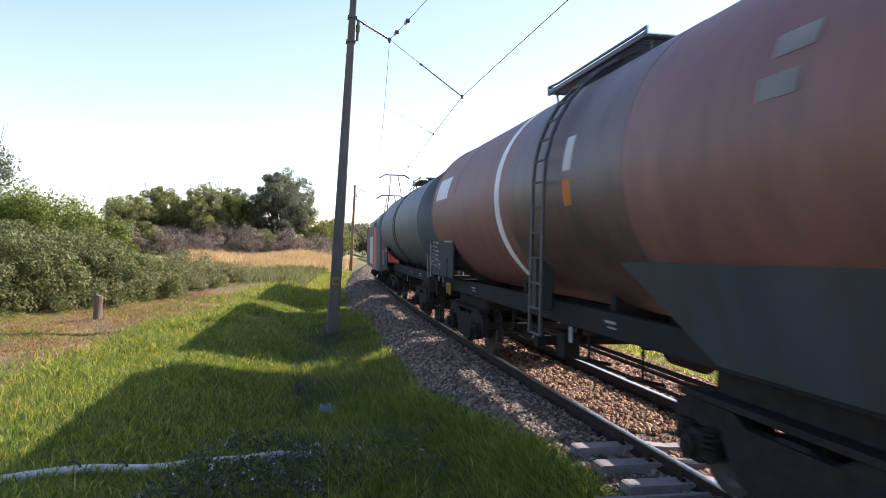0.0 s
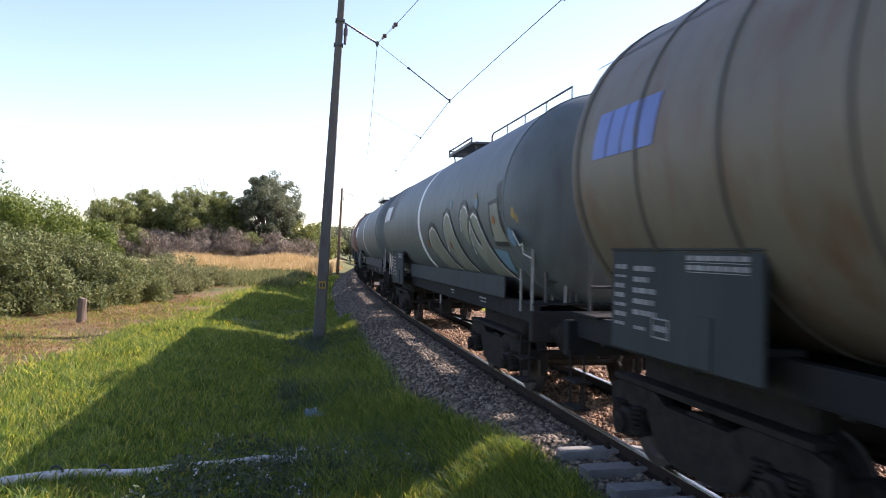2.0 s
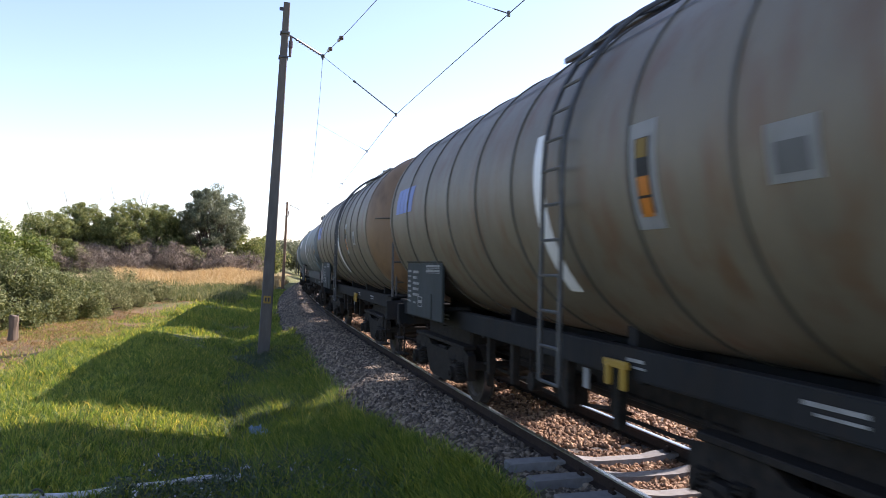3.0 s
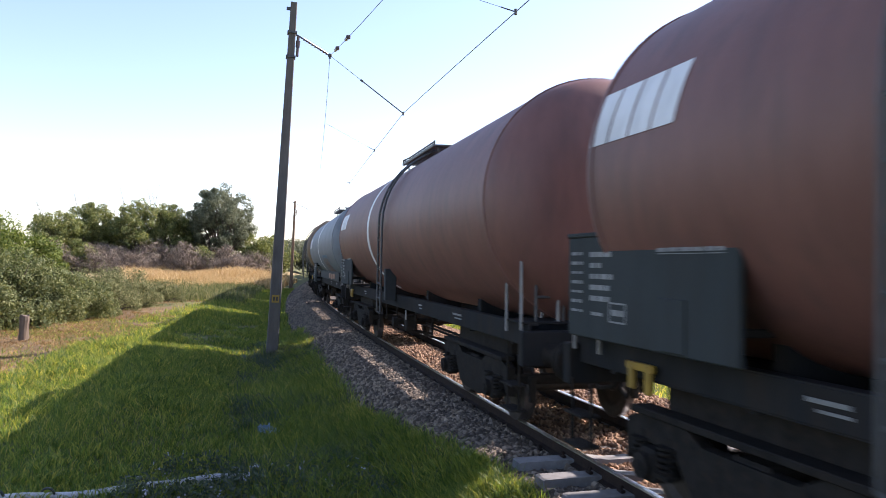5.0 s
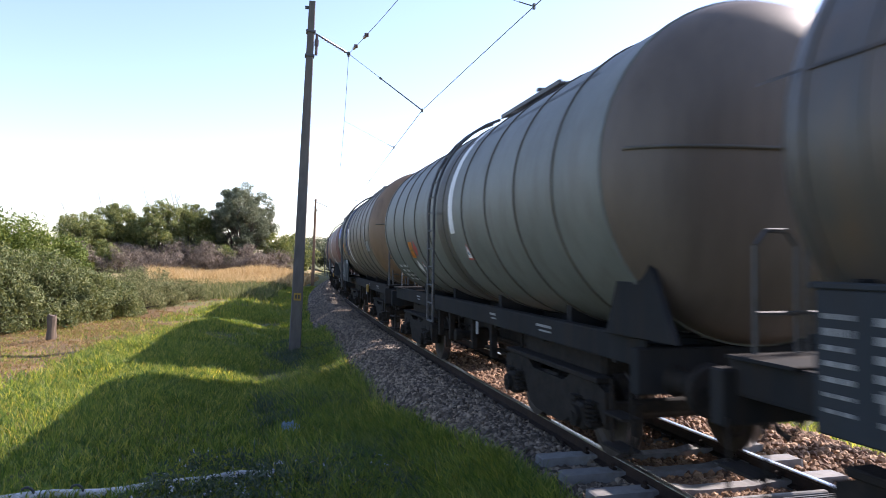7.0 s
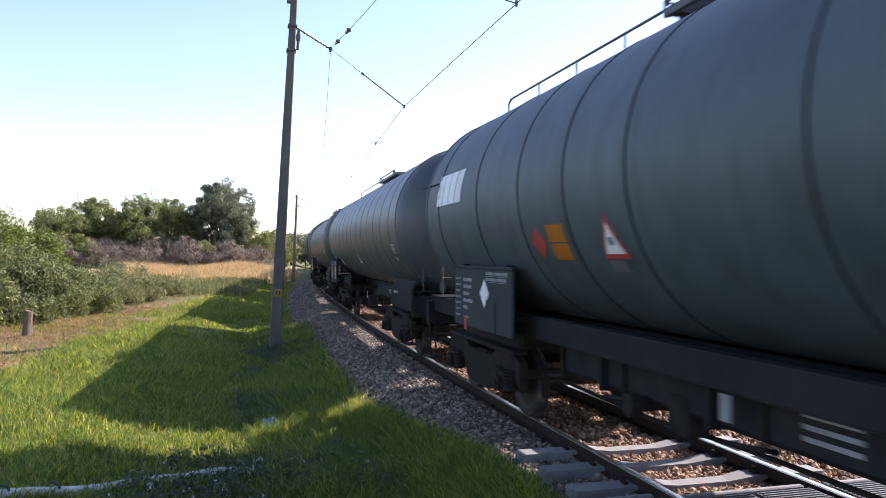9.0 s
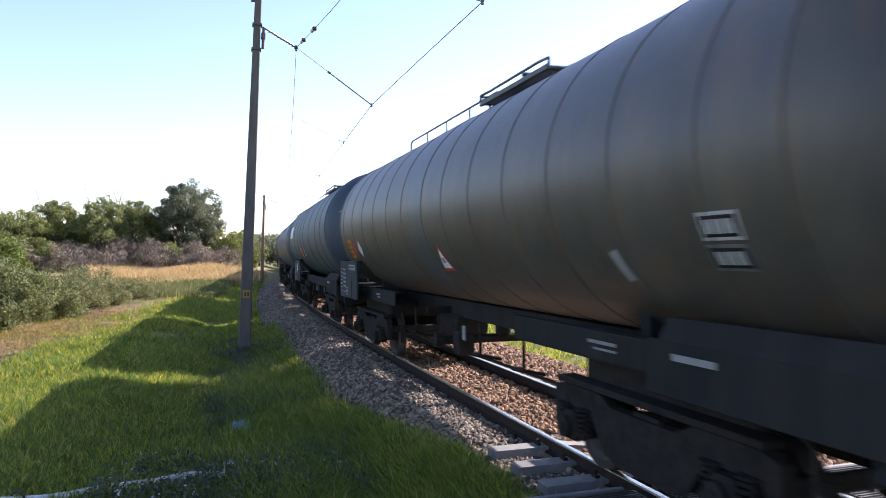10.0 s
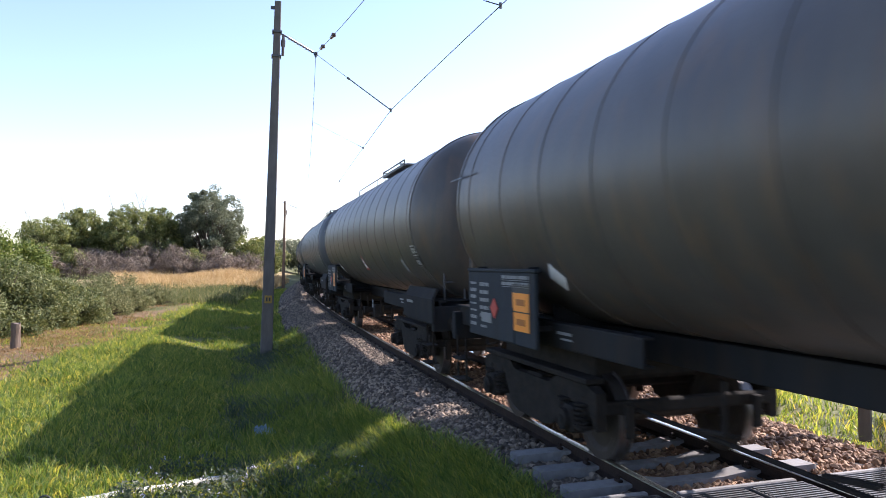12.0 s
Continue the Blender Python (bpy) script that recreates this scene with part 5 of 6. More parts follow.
def underframe(wagon, half, pitch, style, skirt):
    """half: half the barrel; pitch: length over buffers"""
    hp = pitch / 2 - 0.62
    shift = 0.0
    low, high = (1.17, 1.42)
    # the black wagons carry their barrel on two short end frames
    stub = half - 4.4
    spans = ((-hp, -stub), (stub, hp)) if style == "black" and pitch > 16.5 else ((-hp, hp),)
    for y in (-1.12, 1.12):
        for xa, xb in spans:
            bm = bmesh.new()
            add_box(bm, (xb - xa, 0.03, high - low), ((xa + xb) / 2, y, (low + high) / 2), None, 0.006)
            for z in (low, high):
                add_box(bm, (xb - xa, 0.12, 0.025), ((xa + xb) / 2, y - math.copysign(0.05, y), z), None, 0.004)
            n = int((xb - xa) / 1.7) + 1
            for i in range(n):
                add_box(bm, (0.03, 0.1, high - low - 0.04), (xa + 0.4 + i * (xb - xa - 0.8) / max(n - 1, 1), y - math.copysign(0.05, y), (low + high) / 2))
            part("side_sill", bm, SILL, wagon)
    for xa, xb in ((-hp, hp),):
        bm = bmesh.new()
        add_box(bm, (xb - xa, 0.6 if style == "black" else 0.3, 0.3), ((xa + xb) / 2, 0, 1.19), None, 0.01)
        n = int((xb - xa) / 2.0) + 1
        for i in range(n if style != "black" else 0):
            part("cross_bearer", shared("cross_bearer", lambda: add_box(bmesh.new(), (0.1, 2.2, 0.16), (0, 0, 1.2), None, 0.01), SILL), None, wagon, at=pose(xa + 0.7 + i * (xb - xa - 1.4) / max(n - 1, 1), 0, 0))
        part("centre_sill", bm, SILL, wagon)
    for end in (-1, 1):
        bm = box((0.16, 2.5, 0.42), (end * hp, 0, 1.14), None, 0.015)
        add_box(bm, (0.7, 2.4, 0.03), (end * (hp - 0.4), 0, 1.44), None, 0.006)
        beam = part("buffer_beam", bm, SILL, wagon)
        for y in (-0.875, 0.875):
            bf = part("buffer", shared("buffer", buffer_bm, BOGIE), None, wagon, at=pose(end * (hp + 0.06), y, 1.06, 0, 0, 0 if end > 0 else 180))
            part("buffer_head", shared("buffer_head", buffer_head_bm, BOGIE), None, bf)
        bm = bmesh.new()
        add_path(bm, [Vector((end * (hp + 0.08), 0, 1.06)), Vector((end * (hp + 0.4), 0, 1.06)), Vector((end * (hp + 0.45), 0, 1.16)), Vector((end * (hp + 0.38), 0, 1.2))], 0.045, 8)
        add_path(bm, [Vector((end * (hp + 0.3), 0, 1.05)), Vector((end * (hp + 0.52), 0, 0.82)), Vector((end * (hp + 0.6), 0, 0.9))], 0.03, 6)
        part("screw_coupling", bm, BOGIE, wagon, "oily hook and coupling links")
        bm = bmesh.new()
        add_path(bm, [Vector((end * (hp + 0.05), 0.35, 1.0)), Vector((end * (hp + 0.3), 0.37, 0.7)), Vector((end * (hp + 0.55), 0.3, 0.75)), Vector((end * (hp + 0.62), 0.2, 0.9))], 0.026, 6)
        part("brake_hose", bm, BOGIE, wagon, "black rubber brake hose")
        # steps and shunter's grab rails at the corners
        for y in (-1.22, 1.22):
            bm = bmesh.new()
            for dx in (-0.2, 0.2):
                add_rod(bm, (end * (hp - 0.3) + dx, y, 1.0), (end * (hp - 0.3) + dx, y, 0.36), 0.018, 5)
            for z in (0.38, 0.68):
                add_box(bm, (0.42, 0.2, 0.025), (end * (hp - 0.3), y, z), None, 0.004)
            part("corner_step", bm, BOGIE, wagon, "folded steel corner step")
        bm = bmesh.new()
        x = end * (hp - 0.12)
        for y in (0.55, 1.0):
            add_path(bm, [Vector((x, y, 1.44)), Vector((x, y, 2.25)), Vector((x, y - 0.1, 2.36)), Vector((x, y - 0.26, 2.36)), Vector((x, y - 0.36, 2.25)), Vector((x, y - 0.36, 1.44))], 0.02, 6)
        add_path(bm, [Vector((x, 1.0, 1.75)), Vector((x, -1.0, 1.75))], 0.018, 6)
        part("end_rail", bm, STEEL, wagon, "bent tubular end hand rail")
        if style in ("brown", "smooth"):
            for dx in (0.1, 0.62):
                x = end * (hp - dx)
                loop = [Vector((x, 1.2, 1.3)), Vector((x, 1.2, 2.3)), Vector((x, 1.16, 2.4)), Vector((x, 1.06, 2.45)), Vector((x, 0.86, 2.45)), Vector((x, 0.76, 2.4)), Vector((x, 0.72, 2.3)), Vector((x, 0.72, 1.42))]
                part("corner_rail", add_path(bmesh.new(), loop, 0.022, 8), TUBE_WHITE, wagon, "tall bent corner hand rail")
    # saddles that carry the barrel
    for x in ((-half * 0.72, half * 0.72) if style == "black" else (-half * 0.72, -half * 0.25, half * 0.25, half * 0.72)):
        bm = bmesh.new()
        rows = [(y, Z_TANK - math.sqrt(max(R_TANK ** 2 - y * y, 0)) + 0.03) for y in (-0.85, -0.65, -0.3, 0, 0.3, 0.65, 0.85)]
        top = [[bm.verts.new((x + dx, y, z)) for y, z in rows] for dx in (-0.08, 0.08)]
        bot = [[bm.verts.new((x + dx, y, 1.25)) for y, z in rows] for dx in (-0.08, 0.08)]
        for i in range(6):
            bm.faces.new((top[0][i], top[0][i + 1], bot[0][i + 1], bot[0][i]))
            bm.faces.new((top[1][i], top[1][i + 1], bot[1][i + 1], bot[1][i]))
            bm.faces.new((top[0][i], top[0][i + 1], top[1][i + 1], top[1][i]))
        for i in (0, 6):
            bm.faces.new((top[0][i], top[1][i], bot[1][i], bot[0][i]))
        bmesh.ops.recalc_face_normals(bm, faces=bm.faces)
        part("saddle", bm, SILL, wagon)
    # brake gear between the bogies
    bm = bmesh.new()
    if style == "beige":
        add_box(bm, (2 * hp - 7.4, 0.9, 0.5), (-0.3, -0.1, 0.88), None, 0.05)
        for q in (-1.6, -0.5, 1.1, 2.0):
            add_box(bm, (0.12, 0.1, 0.55), (q, 1.0, 0.9), None, 0.01)
    if style != "black":
        add_rod(bm, (0.9, -0.3, 0.86), (1.7, -0.3, 0.86), 0.16, 16)
        add_rod(bm, (-1.8, -0.4, 0.8), (-1.0, -0.4, 0.8), 0.18, 16)
    add_path(bm, [Vector((-hp + 2.6, 0.62, 0.62)), Vector((-0.6, 0.62, 0.6)), Vector((0.5, 0.7, 0.58)), Vector((hp - 2.6, 0.62, 0.62))], 0.022, 6)
    add_path(bm, [Vector((-hp + 1, -0.85, 0.9)), Vector((hp - 1, -0.85, 0.9))], 0.025, 6)
    add_box(bm, (0.3, 0.25, 0.35), (-0.3, 0.85, 0.8), None, 0.02)
    part("brake_gear", bm, BOGIE, wagon)
    for y, z in ((0.42, 0.74), (0.2, 0.6)) if style in ("beige", "brown") else ():
        part("brake_rod", add_rod(bmesh.new(), (-hp + 2.2, y, z), (hp - 2.2, y * 0.8, z + 0.04), 0.028, 6), BOGIE, wagon, "greasy brake rod")
    for q in (-2.6, -1.1, 0.9, 2.3):
        part("brake_hanger", shared("brake_hanger", lambda: add_path(bmesh.new(), [Vector((-0.3, 0.98, 1.18)), Vector((-0.3, 0.98, 0.78)), Vector((0.25, 0.9, 0.7)), Vector((0.12, 0.5, 0.62))], 0.022, 6), BOGIE), None, wagon, at=pose(q, 0, 0))
    bm = bmesh.new()
    add_rod(bm, (0.2, 0, Z_TANK - R_TANK + 0.05), (0.2, 0, 0.85), 0.13, 14)
    add_rod(bm, (0.2, -1.05, 0.8), (0.2, 1.05, 0.8), 0.07, 12)
    add_rod(bm, (0.2, 1.05, 0.8), (0.2, 1.16, 0.8), 0.11, 12)
    part("outlet_valve", bm, BOGIE, wagon)
    bm = bmesh.new()
    add_box(bm, (0.12, 0.012, 0.2), (-1.2, 1.15, 1.05))
    part("brake_plate", bm, LETTER, wagon, "small white brake setting plate")
    for dx, w in ((hp * 0.55, 0.35), (-hp * 0.62, 0.5), (-hp * (0.8 if style == "black" else 0.3), 0.28)):
        part("lettering_bar", box((w, 0.006, 0.03), (dx, 1.139, 1.33)), LETTER, wagon)
        part("lettering_bar", box((w * 0.8, 0.006, 0.02), (dx - 0.05, 1.139, 1.27)), LETTER, wagon)


TRAIN = []
LONG = "tank wagons of the moving train"


def tank_wagon(front_s, pitch, label, material, style, end_material=None, ribs=(), rib_material=None, ring=None, ring_arc=(-62, 95), board=(2.1, 2.3, "plain"),
               ladder=None, plat=None, walk_span=None, mark=None, seam=True, skirt=SKIRT, size=(1.53, 2.87), tail=0.35):
    """front_s: where the barrel's front seam is at the clip's start"""
    global R_TANK, Z_TANK
    R_TANK, Z_TANK = size
    barrel = pitch - 2.75
    wagon = thing("tank_wagon", label, "tank wagon", LONG)
    front = barrel / 2
    key = ("tank", round(barrel, 2), R_TANK, tail, material.name)
    tank = part("tank", shared(key, lambda: tank_bm(barrel, tail), material), None, wagon)
    if end_material:
        if len(tank.data.materials) == 1:
            tank.data.materials.append(end_material)
            for p in tank.data.polygons:
                if p.center.x > barrel / 2 - NOSE + 0.01 or p.center.x < -barrel / 2 - tail - 0.01:
                    p.material_index = 1
    for u in ribs:
        part("rib", hoop_bm(front - u, *((0.05, 0.018) if style != "black" else (0.035, 0.007))), rib_material or material, wagon)
    if ribs and style != "smooth":
        bm = grid_decal_bm(0.02, barrel - 0.02 if style != "black" else 1.1, -0.012, 0.012, front, 42 if style != "black" else 14, 0.01, 2)
        part("jacket_seam", bm, rib_material or material, wagon)
    if ring is not None:
        part("painted_ring", hoop_bm(front - ring, 0.27, 0.005, *ring_arc), WHITE, wagon, "broad white painted ring")
    for x in (front - NOSE, -front - tail):
        part("end_ring", hoop_bm(x, 0.07, 0.014), material, wagon)
    underframe(wagon, front, pitch, style, skirt)
    for x in (front - 1.8, -front + 1.8):
        build_bogie(wagon, x)
    if board:
        data_board(wagon, board[0], board[1], board[2], front, {"brown": 0.38, "beige": 0.16}.get(style, 0.06))
    if ladder is not None:
        part("ladder", ladder_bm(front - ladder, 1.1, 4.2), STEEL, wagon, "steel side ladder bent over the barrel")
    if plat:
        platform(wagon, front - plat[1], front - plat[0], {"beige": 0.0, "brown": 0.5}.get(style, 0.65), {"beige": 1.1, "black": 1.15}.get(style, 1.5))
    if walk_span:
        walkway(wagon, front - walk_span[0], front - walk_span[1])
    if mark:
        logo(wagon, front, mark[0], mark[1], mark[2], mark[3] if len(mark) > 3 else 1.0)
    if style == "smooth" and pitch > 16:
        bm = box((barrel - 5.2, 0.03, 0.33), (-1.9, 1.2, 1.6), None, 0.006)
        add_box(bm, (barrel - 5.2, 0.09, 0.025), (-1.9, 1.17, 1.44), None, 0.005)
        part("side_skirt", bm, SKIRT, wagon, "long grey side skirt under the barrel")
    if style == "beige":
        h = -barrel / 2 - tail
        for dz, reach in ((0.14, 1.5),):
            pts = []
            for i in range(25):
                y = reach * (1 - i / 12)
                r = min(math.hypot(y, dz) / R_TANK, 0.999)
                a = math.acos(r ** (1 / 0.55))
                pts.append(Vector((h - 0.6 * math.sin(a) ** 1.1 - 0.004, y, Z_TANK + dz)))
            part("end_seam", add_tube(bmesh.new(), pts, 0.018, 6), RIB_DARK, wagon)
    if style == "black":
        bm = box((2.3, 0.05, 0.42), (-front + 0.2, 1.28, 1.28), None, 0.01)
        add_box(bm, (2.1, 0.05, 0.2), (-front + 0.15, 1.23, 1.56), (26, 0, 0), 0.01)
        part("bogie_cover", bm, SILL, wagon, "dark grey cover plate over the rear bogie")
        part("lettering_bar", box((0.5, 0.006, 0.05), (-front + 0.75, 1.31, 1.38)), LETTER, wagon)
    if style == "beige" and tail < 0.5:
        x = -pitch / 2 + 0.42
        bm = bmesh.new()
        for ya, yb, z in ((1.15, 0.62, 2.75), (0.42, -0.35, 2.9)):
            add_path(bm, [Vector((x, ya, 1.44)), Vector((x, ya, z - 0.14)), Vector((x, ya - 0.1, z)), Vector((x, yb + 0.1, z)), Vector((x, yb, z - 0.14)), Vector((x, yb, 1.44))], 0.026, 6)
        for z in (1.75, 2.05, 2.35):
            add_rod(bm, (x, 0.42, z), (x, -0.35, z), 0.018, 6)
        add_rod(bm, (x, 1.15, 2.2), (x, 0.42, 2.2), 0.018, 6)
        part("end_frame", bm, STEEL, wagon, "tall tubular end ladder frame")
    if style == "beige" and tail > 0.5:
        for y in (-1.22, 1.22):
            bm = bmesh.new()
            prof = [(-front - 0.2, 1.45), (-front - 0.5, 2.1), (-front - 1.0, 2.18), (-front - 1.45, 1.45)]
            a = [bm.verts.new((x, y + 0.03, z)) for x, z in prof]
            b = [bm.verts.new((x, y - 0.03, z)) for x, z in prof]
            bm.faces.new(a)
            bm.faces.new(b[::-1])
            for i in range(4):
                bm.faces.new((a[i], b[i], b[(i + 1) % 4], a[(i + 1) % 4]))
            bmesh.ops.recalc_face_normals(bm, faces=bm.faces)
            part("end_cradle", bm, SILL, wagon, "dark triangular end cradle plate")
    if style == "black" and pitch > 17.32:
        bm = bmesh.new()
        add_rod(bm, (front - 5.95, 0.1, 0.86), (front - 4.75, 0.1, 0.86), 0.3, 18)
        add_box(bm, (0.12, 1.5, 0.12), (front - 5.3, 0, 1.14), None, 0.01)
        part("air_reservoir", bm, BOGIE, wagon)
    if style != "black":
        bm = bmesh.new()
        x = front - (8.1 if style == "beige" else 0.6)
        add_box(bm, (0.42, 0.05, 0.07), (x, 1.2, 1.28), None, 0.01)
        add_box(bm, (0.08, 0.05, 0.24), (x - 0.15, 1.21, 1.18), None, 0.01)
        add_box(bm, (0.08, 0.05, 0.2), (x + 0.12, 1.21, 1.18), None, 0.01)
        if style == "brown":
            part("valve_cabinet", box((0.2, 0.26, 0.72), (front - 7.6, 1.27, 1.66), None, 0.015), SKIRT, wagon, "narrow grey steel valve cabinet")
        if tail < 0.5:
            part("brake_lever", bm, YELLOW, wagon, "yellow brake change-over lever")
        else:
            bm.free()
    TRAIN.append((wagon, front_s - barrel / 2))
    return wagon, front


def skirt_panel(wagon, x0, x1, material):
    """sloping apron over a bogie"""
    bm = bmesh.new()
    prof = [(x0, 2.02), (x1, 2.06), (x1, 1.2), (x1 + (x0 - x1) * 0.6, 1.2)]
    a = [bm.verts.new((x, 1.34 if z > 1.9 else 1.16, z)) for x, z in prof]
    b = [bm.verts.new((x, 1.30 if z > 1.9 else 1.12, z)) for x, z in prof]
    bm.faces.new(a)
    bm.faces.new(b[::-1])
    for i in range(4):
        j = (i + 1) % 4
        bm.faces.new((a[i], b[i], b[j], a[j]))
    bmesh.ops.recalc_face_normals(bm, faces=bm.faces)
    part("side_apron", bm, material, wagon, "grey steel apron over the bogie")


def sprayed_line(wagon, x, deg, points, width, material, proud):
    """a sprayed stroke of even width along the points"""
    left, right = [], []
    for i, (u, w) in enumerate(points):
        (ua, wa), (ub, wb) = points[max(i - 1, 0)], points[min(i + 1, len(points) - 1)]
        d = math.hypot(ub - ua, wb - wa)
        nu, nw = -(wb - wa) / d * width / 2, (ub - ua) / d * width / 2
        left.append((u + nu, w + nw))
        right.append((u - nu, w - nw))
    for i in range(len(points) - 1):
        part("graffiti_line", decal_bm([left[i], left[i + 1], right[i + 1], right[i]], x, deg, proud), material, wagon)


def sprayed_arch(wagon, front, u0, u1, deg, height, fill, line_width=0.085, edge=None):
    """one leaning arch of a sprayed tag: filled and edged, the black-edged ones with a pale rim inside"""
    wide = u1 - u0
    curve = [(0.0, 0.42), (0.04, 0.72), (0.16, 0.93), (0.34, 1.0), (0.5, 0.93), (0.62, 0.76), (0.74, 0.5), (0.87, 0.2), (1.0, 0.0)]
    pts = [(a * wide, (b - 0.5) * height) for a, b in curve]
    body = pts + [(wide * 0.3, -0.5 * height), (wide * 0.08, 0.0)]
    part("graffiti_fill", decal_bm(body, front - u0, deg, 0.006), fill, wagon, "sprayed pale fill of the tag")
    inner = [(u + 0.05 - 0.09 * i / 8, w - 0.07) for i, (u, w) in enumerate(pts)]
    if edge is None:
        sprayed_line(wagon, front - u0, deg, inner, 0.035, WHITE, 0.0085)
    sprayed_line(wagon, front - u0, deg, [(u + 0.004, w + 0.01) for u, w in pts], line_width, edge or BLACK_MARK, 0.011)


def sprayed_spot(wagon, front, u, deg, size, material):
    pts = [(size * (1 + 0.2 * math.sin(3 * a + u)) * math.cos(a), size * (1 + 0.2 * math.sin(2 * a + u)) * math.sin(a)) for a in [i * math.pi / 5 for i in range(10)]]
    part("graffiti_spot", decal_bm(pts, front - u, deg, 0.013), material, wagon)


def graffiti(wagon, front):
    for u0, u1, deg, h in ((8.9, 10.95, -26, 1.05), (10.75, 12.35, -22, 1.3), (12.4, 13.6, -10, 0.75), (12.95, 14.55, -24, 1.2)):
        sprayed_arch(wagon, front, u0, u1, deg, h, SPRAY_FILL)
    part("graffiti_fill", decal_bm([(0, -0.3), (0.72, -0.32), (0.5, 0.3), (0, 0.28)], front - 14.55, -12, 0.006), SPRAY_FILL, wagon, "sprayed pale fill of the tag")
    sprayed_line(wagon, front - 14.55, -12, [(0.0, -0.2), (0.0, 0.3), (0.48, 0.33), (0.58, 0.0), (0.74, -0.32), (0.0, -0.31)], 0.08, BLACK_MARK, 0.011)
    part("graffiti_fill", decal_bm([(0, 0.16), (0.7, 0.1), (0.5, -0.3), (0.2, -0.22)], front - 14.3, -32, 0.006), SPRAY_BLUE, wagon, "sprayed blue patch")
    for u, deg, size, m in ((8.75, -22, 0.1, ORANGE_DARK), (11.2, -24, 0.07, ORANGE_DARK), (14.75, -10, 0.08, ORANGE_DARK), (15.8, -8, 0.08, YELLOW), (15.95, -11, 0.06, YELLOW), (13.7, 5, 0.07, YELLOW), (13.75, 1, 0.1, SPRAY_BLUE), (11.7, 5, 0.06, SPRAY_BLUE), (15.5, -20, 0.14, SPRAY_BLUE)):
        sprayed_spot(wagon, front, u, deg, size, m)
    sprayed_line(wagon, front - 15.6, -24, [(0.0, 0.2), (0.12, -0.02), (0.28, 0.02), (0.12, -0.14), (0.36, -0.2)], 0.03, WHITE, 0.008)


RB = [0.55 + 1.22 * i for i in range(10)]
RK = [0.9 + 1.12 * i for i in range(13)]
# Z, the first wagon behind the engine
tank_wagon(-109.7, 15.5, "teal-grey tank wagon with dark centre band, moving", TEAL_TANK, "smooth", ribs=(6.0, 6.6), rib_material=SILL, board=(0.3, 2.3, "plain"), plat=(5.4, 7.4), walk_span=(0.6, 5.4), mark=None, size=(1.53, 2.87))
w, fr = tank_wagon(-125.2, 17.2, "oxide-brown tank wagon with white ring, moving", BROWN_TANK, "brown", ring=6.3, board=(-0.3, 2.5, "plain"), ladder=8.7, plat=(6.2, 9.6), mark=(0.9, 16, WHITE), size=(1.60, 2.95))
part("faded_patch", grid_decal_bm(0.6, 3.0, -0.1, 1.1, fr, 10, 0.003), BROWN_PATCH, w, "faded square of paint")
plate_on_tank(w, fr, 9.4, 10, 0.26, 0.4, WHITE)
plate_on_tank(w, fr, 9.4, -6, 0.24, 0.3, ORANGE)
for a, d in ((13.3, 19), (13.2, 9)):
    plate_on_tank(w, fr, a, d, 0.42, 0.16, SIGN, "marking", "white lettering block")
skirt_panel(w, fr - 10.3, fr - 14.2, SKIRT)
part("spill_stain", hoop_bm(fr - 8.9, 4.0, 0.003, -70, 100), STAIN, w, "dark spill stain round the filler")
w, fr = tank_wagon(-142.4, 18.4, "smooth grey tank wagon with white ring, moving", GREY_TANK, "smooth", ring=7.9, plat=(6.7, 9.3), walk_span=(0.8, 6.7), mark=(0.55, 8.5, WHITE, 1.18), size=(1.56, 2.89))
for d in (13, 3):
    plate_on_tank(w, fr, 13.9, d, 0.26, 0.13, LETTER)
w, fr = tank_wagon(-160.9, 17.7, "smooth grey tank wagon with white ring and graffiti, moving", GREY_TANK, "smooth", ring=7.85, plat=(7.4, 9.8), walk_span=(9.8, 14.6), mark=(0.7, 15, WHITE, 1.0), size=(1.56, 2.89))
part("pale_patch", grid_decal_bm(0.35, 2.9, -0.15, 1.0, fr, 10, 0.003), LETTER, w, "pale repainted square")
graffiti(w, fr)
for d in (6, -2):
    plate_on_tank(w, fr, 15.15, d, 0.34, 0.2, LETTER)
for s0, p, big in ((-178.6, 15.3, 0.9), (-193.9, 15.2, 1.0)):
    w, fr = tank_wagon(s0, p, "ribbed ochre-beige insulated tank wagon with rusty ends, moving", BEIGE_TANK, "beige", BEIGE_END, RB, RIB_DARK, 7.4, (-42, 14), (0.9, 2.3, "plain"), 7.95, (5.6, 9.8), None, (0.9, 8, BLUE_MARK, 0.92), size=(1.67, 3.02))
    plate_on_tank(w, fr, 9.3, -7, 0.36, 0.8, SIGN, "marking", "pale warning sign")
    plate_on_tank(w, fr, 9.3, -7, 0.2, 0.56, BLACK_MARK, proud=0.009)
    for d, c in ((-15, ORANGE), (-9.5, ORANGE), (0.0, YELLOW)):
        plate_on_tank(w, fr, 9.3, d, 0.15, 0.14, c, proud=0.012)
    plate_on_tank(w, fr, 10.8, -8, 0.4, 0.34, SIGN, "marking", "pale label plate")
    plate_on_tank(w, fr, 10.8, -9, 0.26, 0.18, LETTER, proud=0.009)
w, fr = tank_wagon(-209.1, 18.2, "pale blue-grey smooth tank wagon with white ring, moving", PALE_TANK, "smooth", ring=7.6, plat=(6.7, 9.3), walk_span=None, mark=(0.75, 9, WHITE, 1.1), size=(1.57, 2.91))
part("graffiti_fill", grid_decal_bm(9.6, 12.4, -0.06, 0.06, fr, -19, 0.004), SPRAY_BLUE, w, "sprayed blue band above the tag")
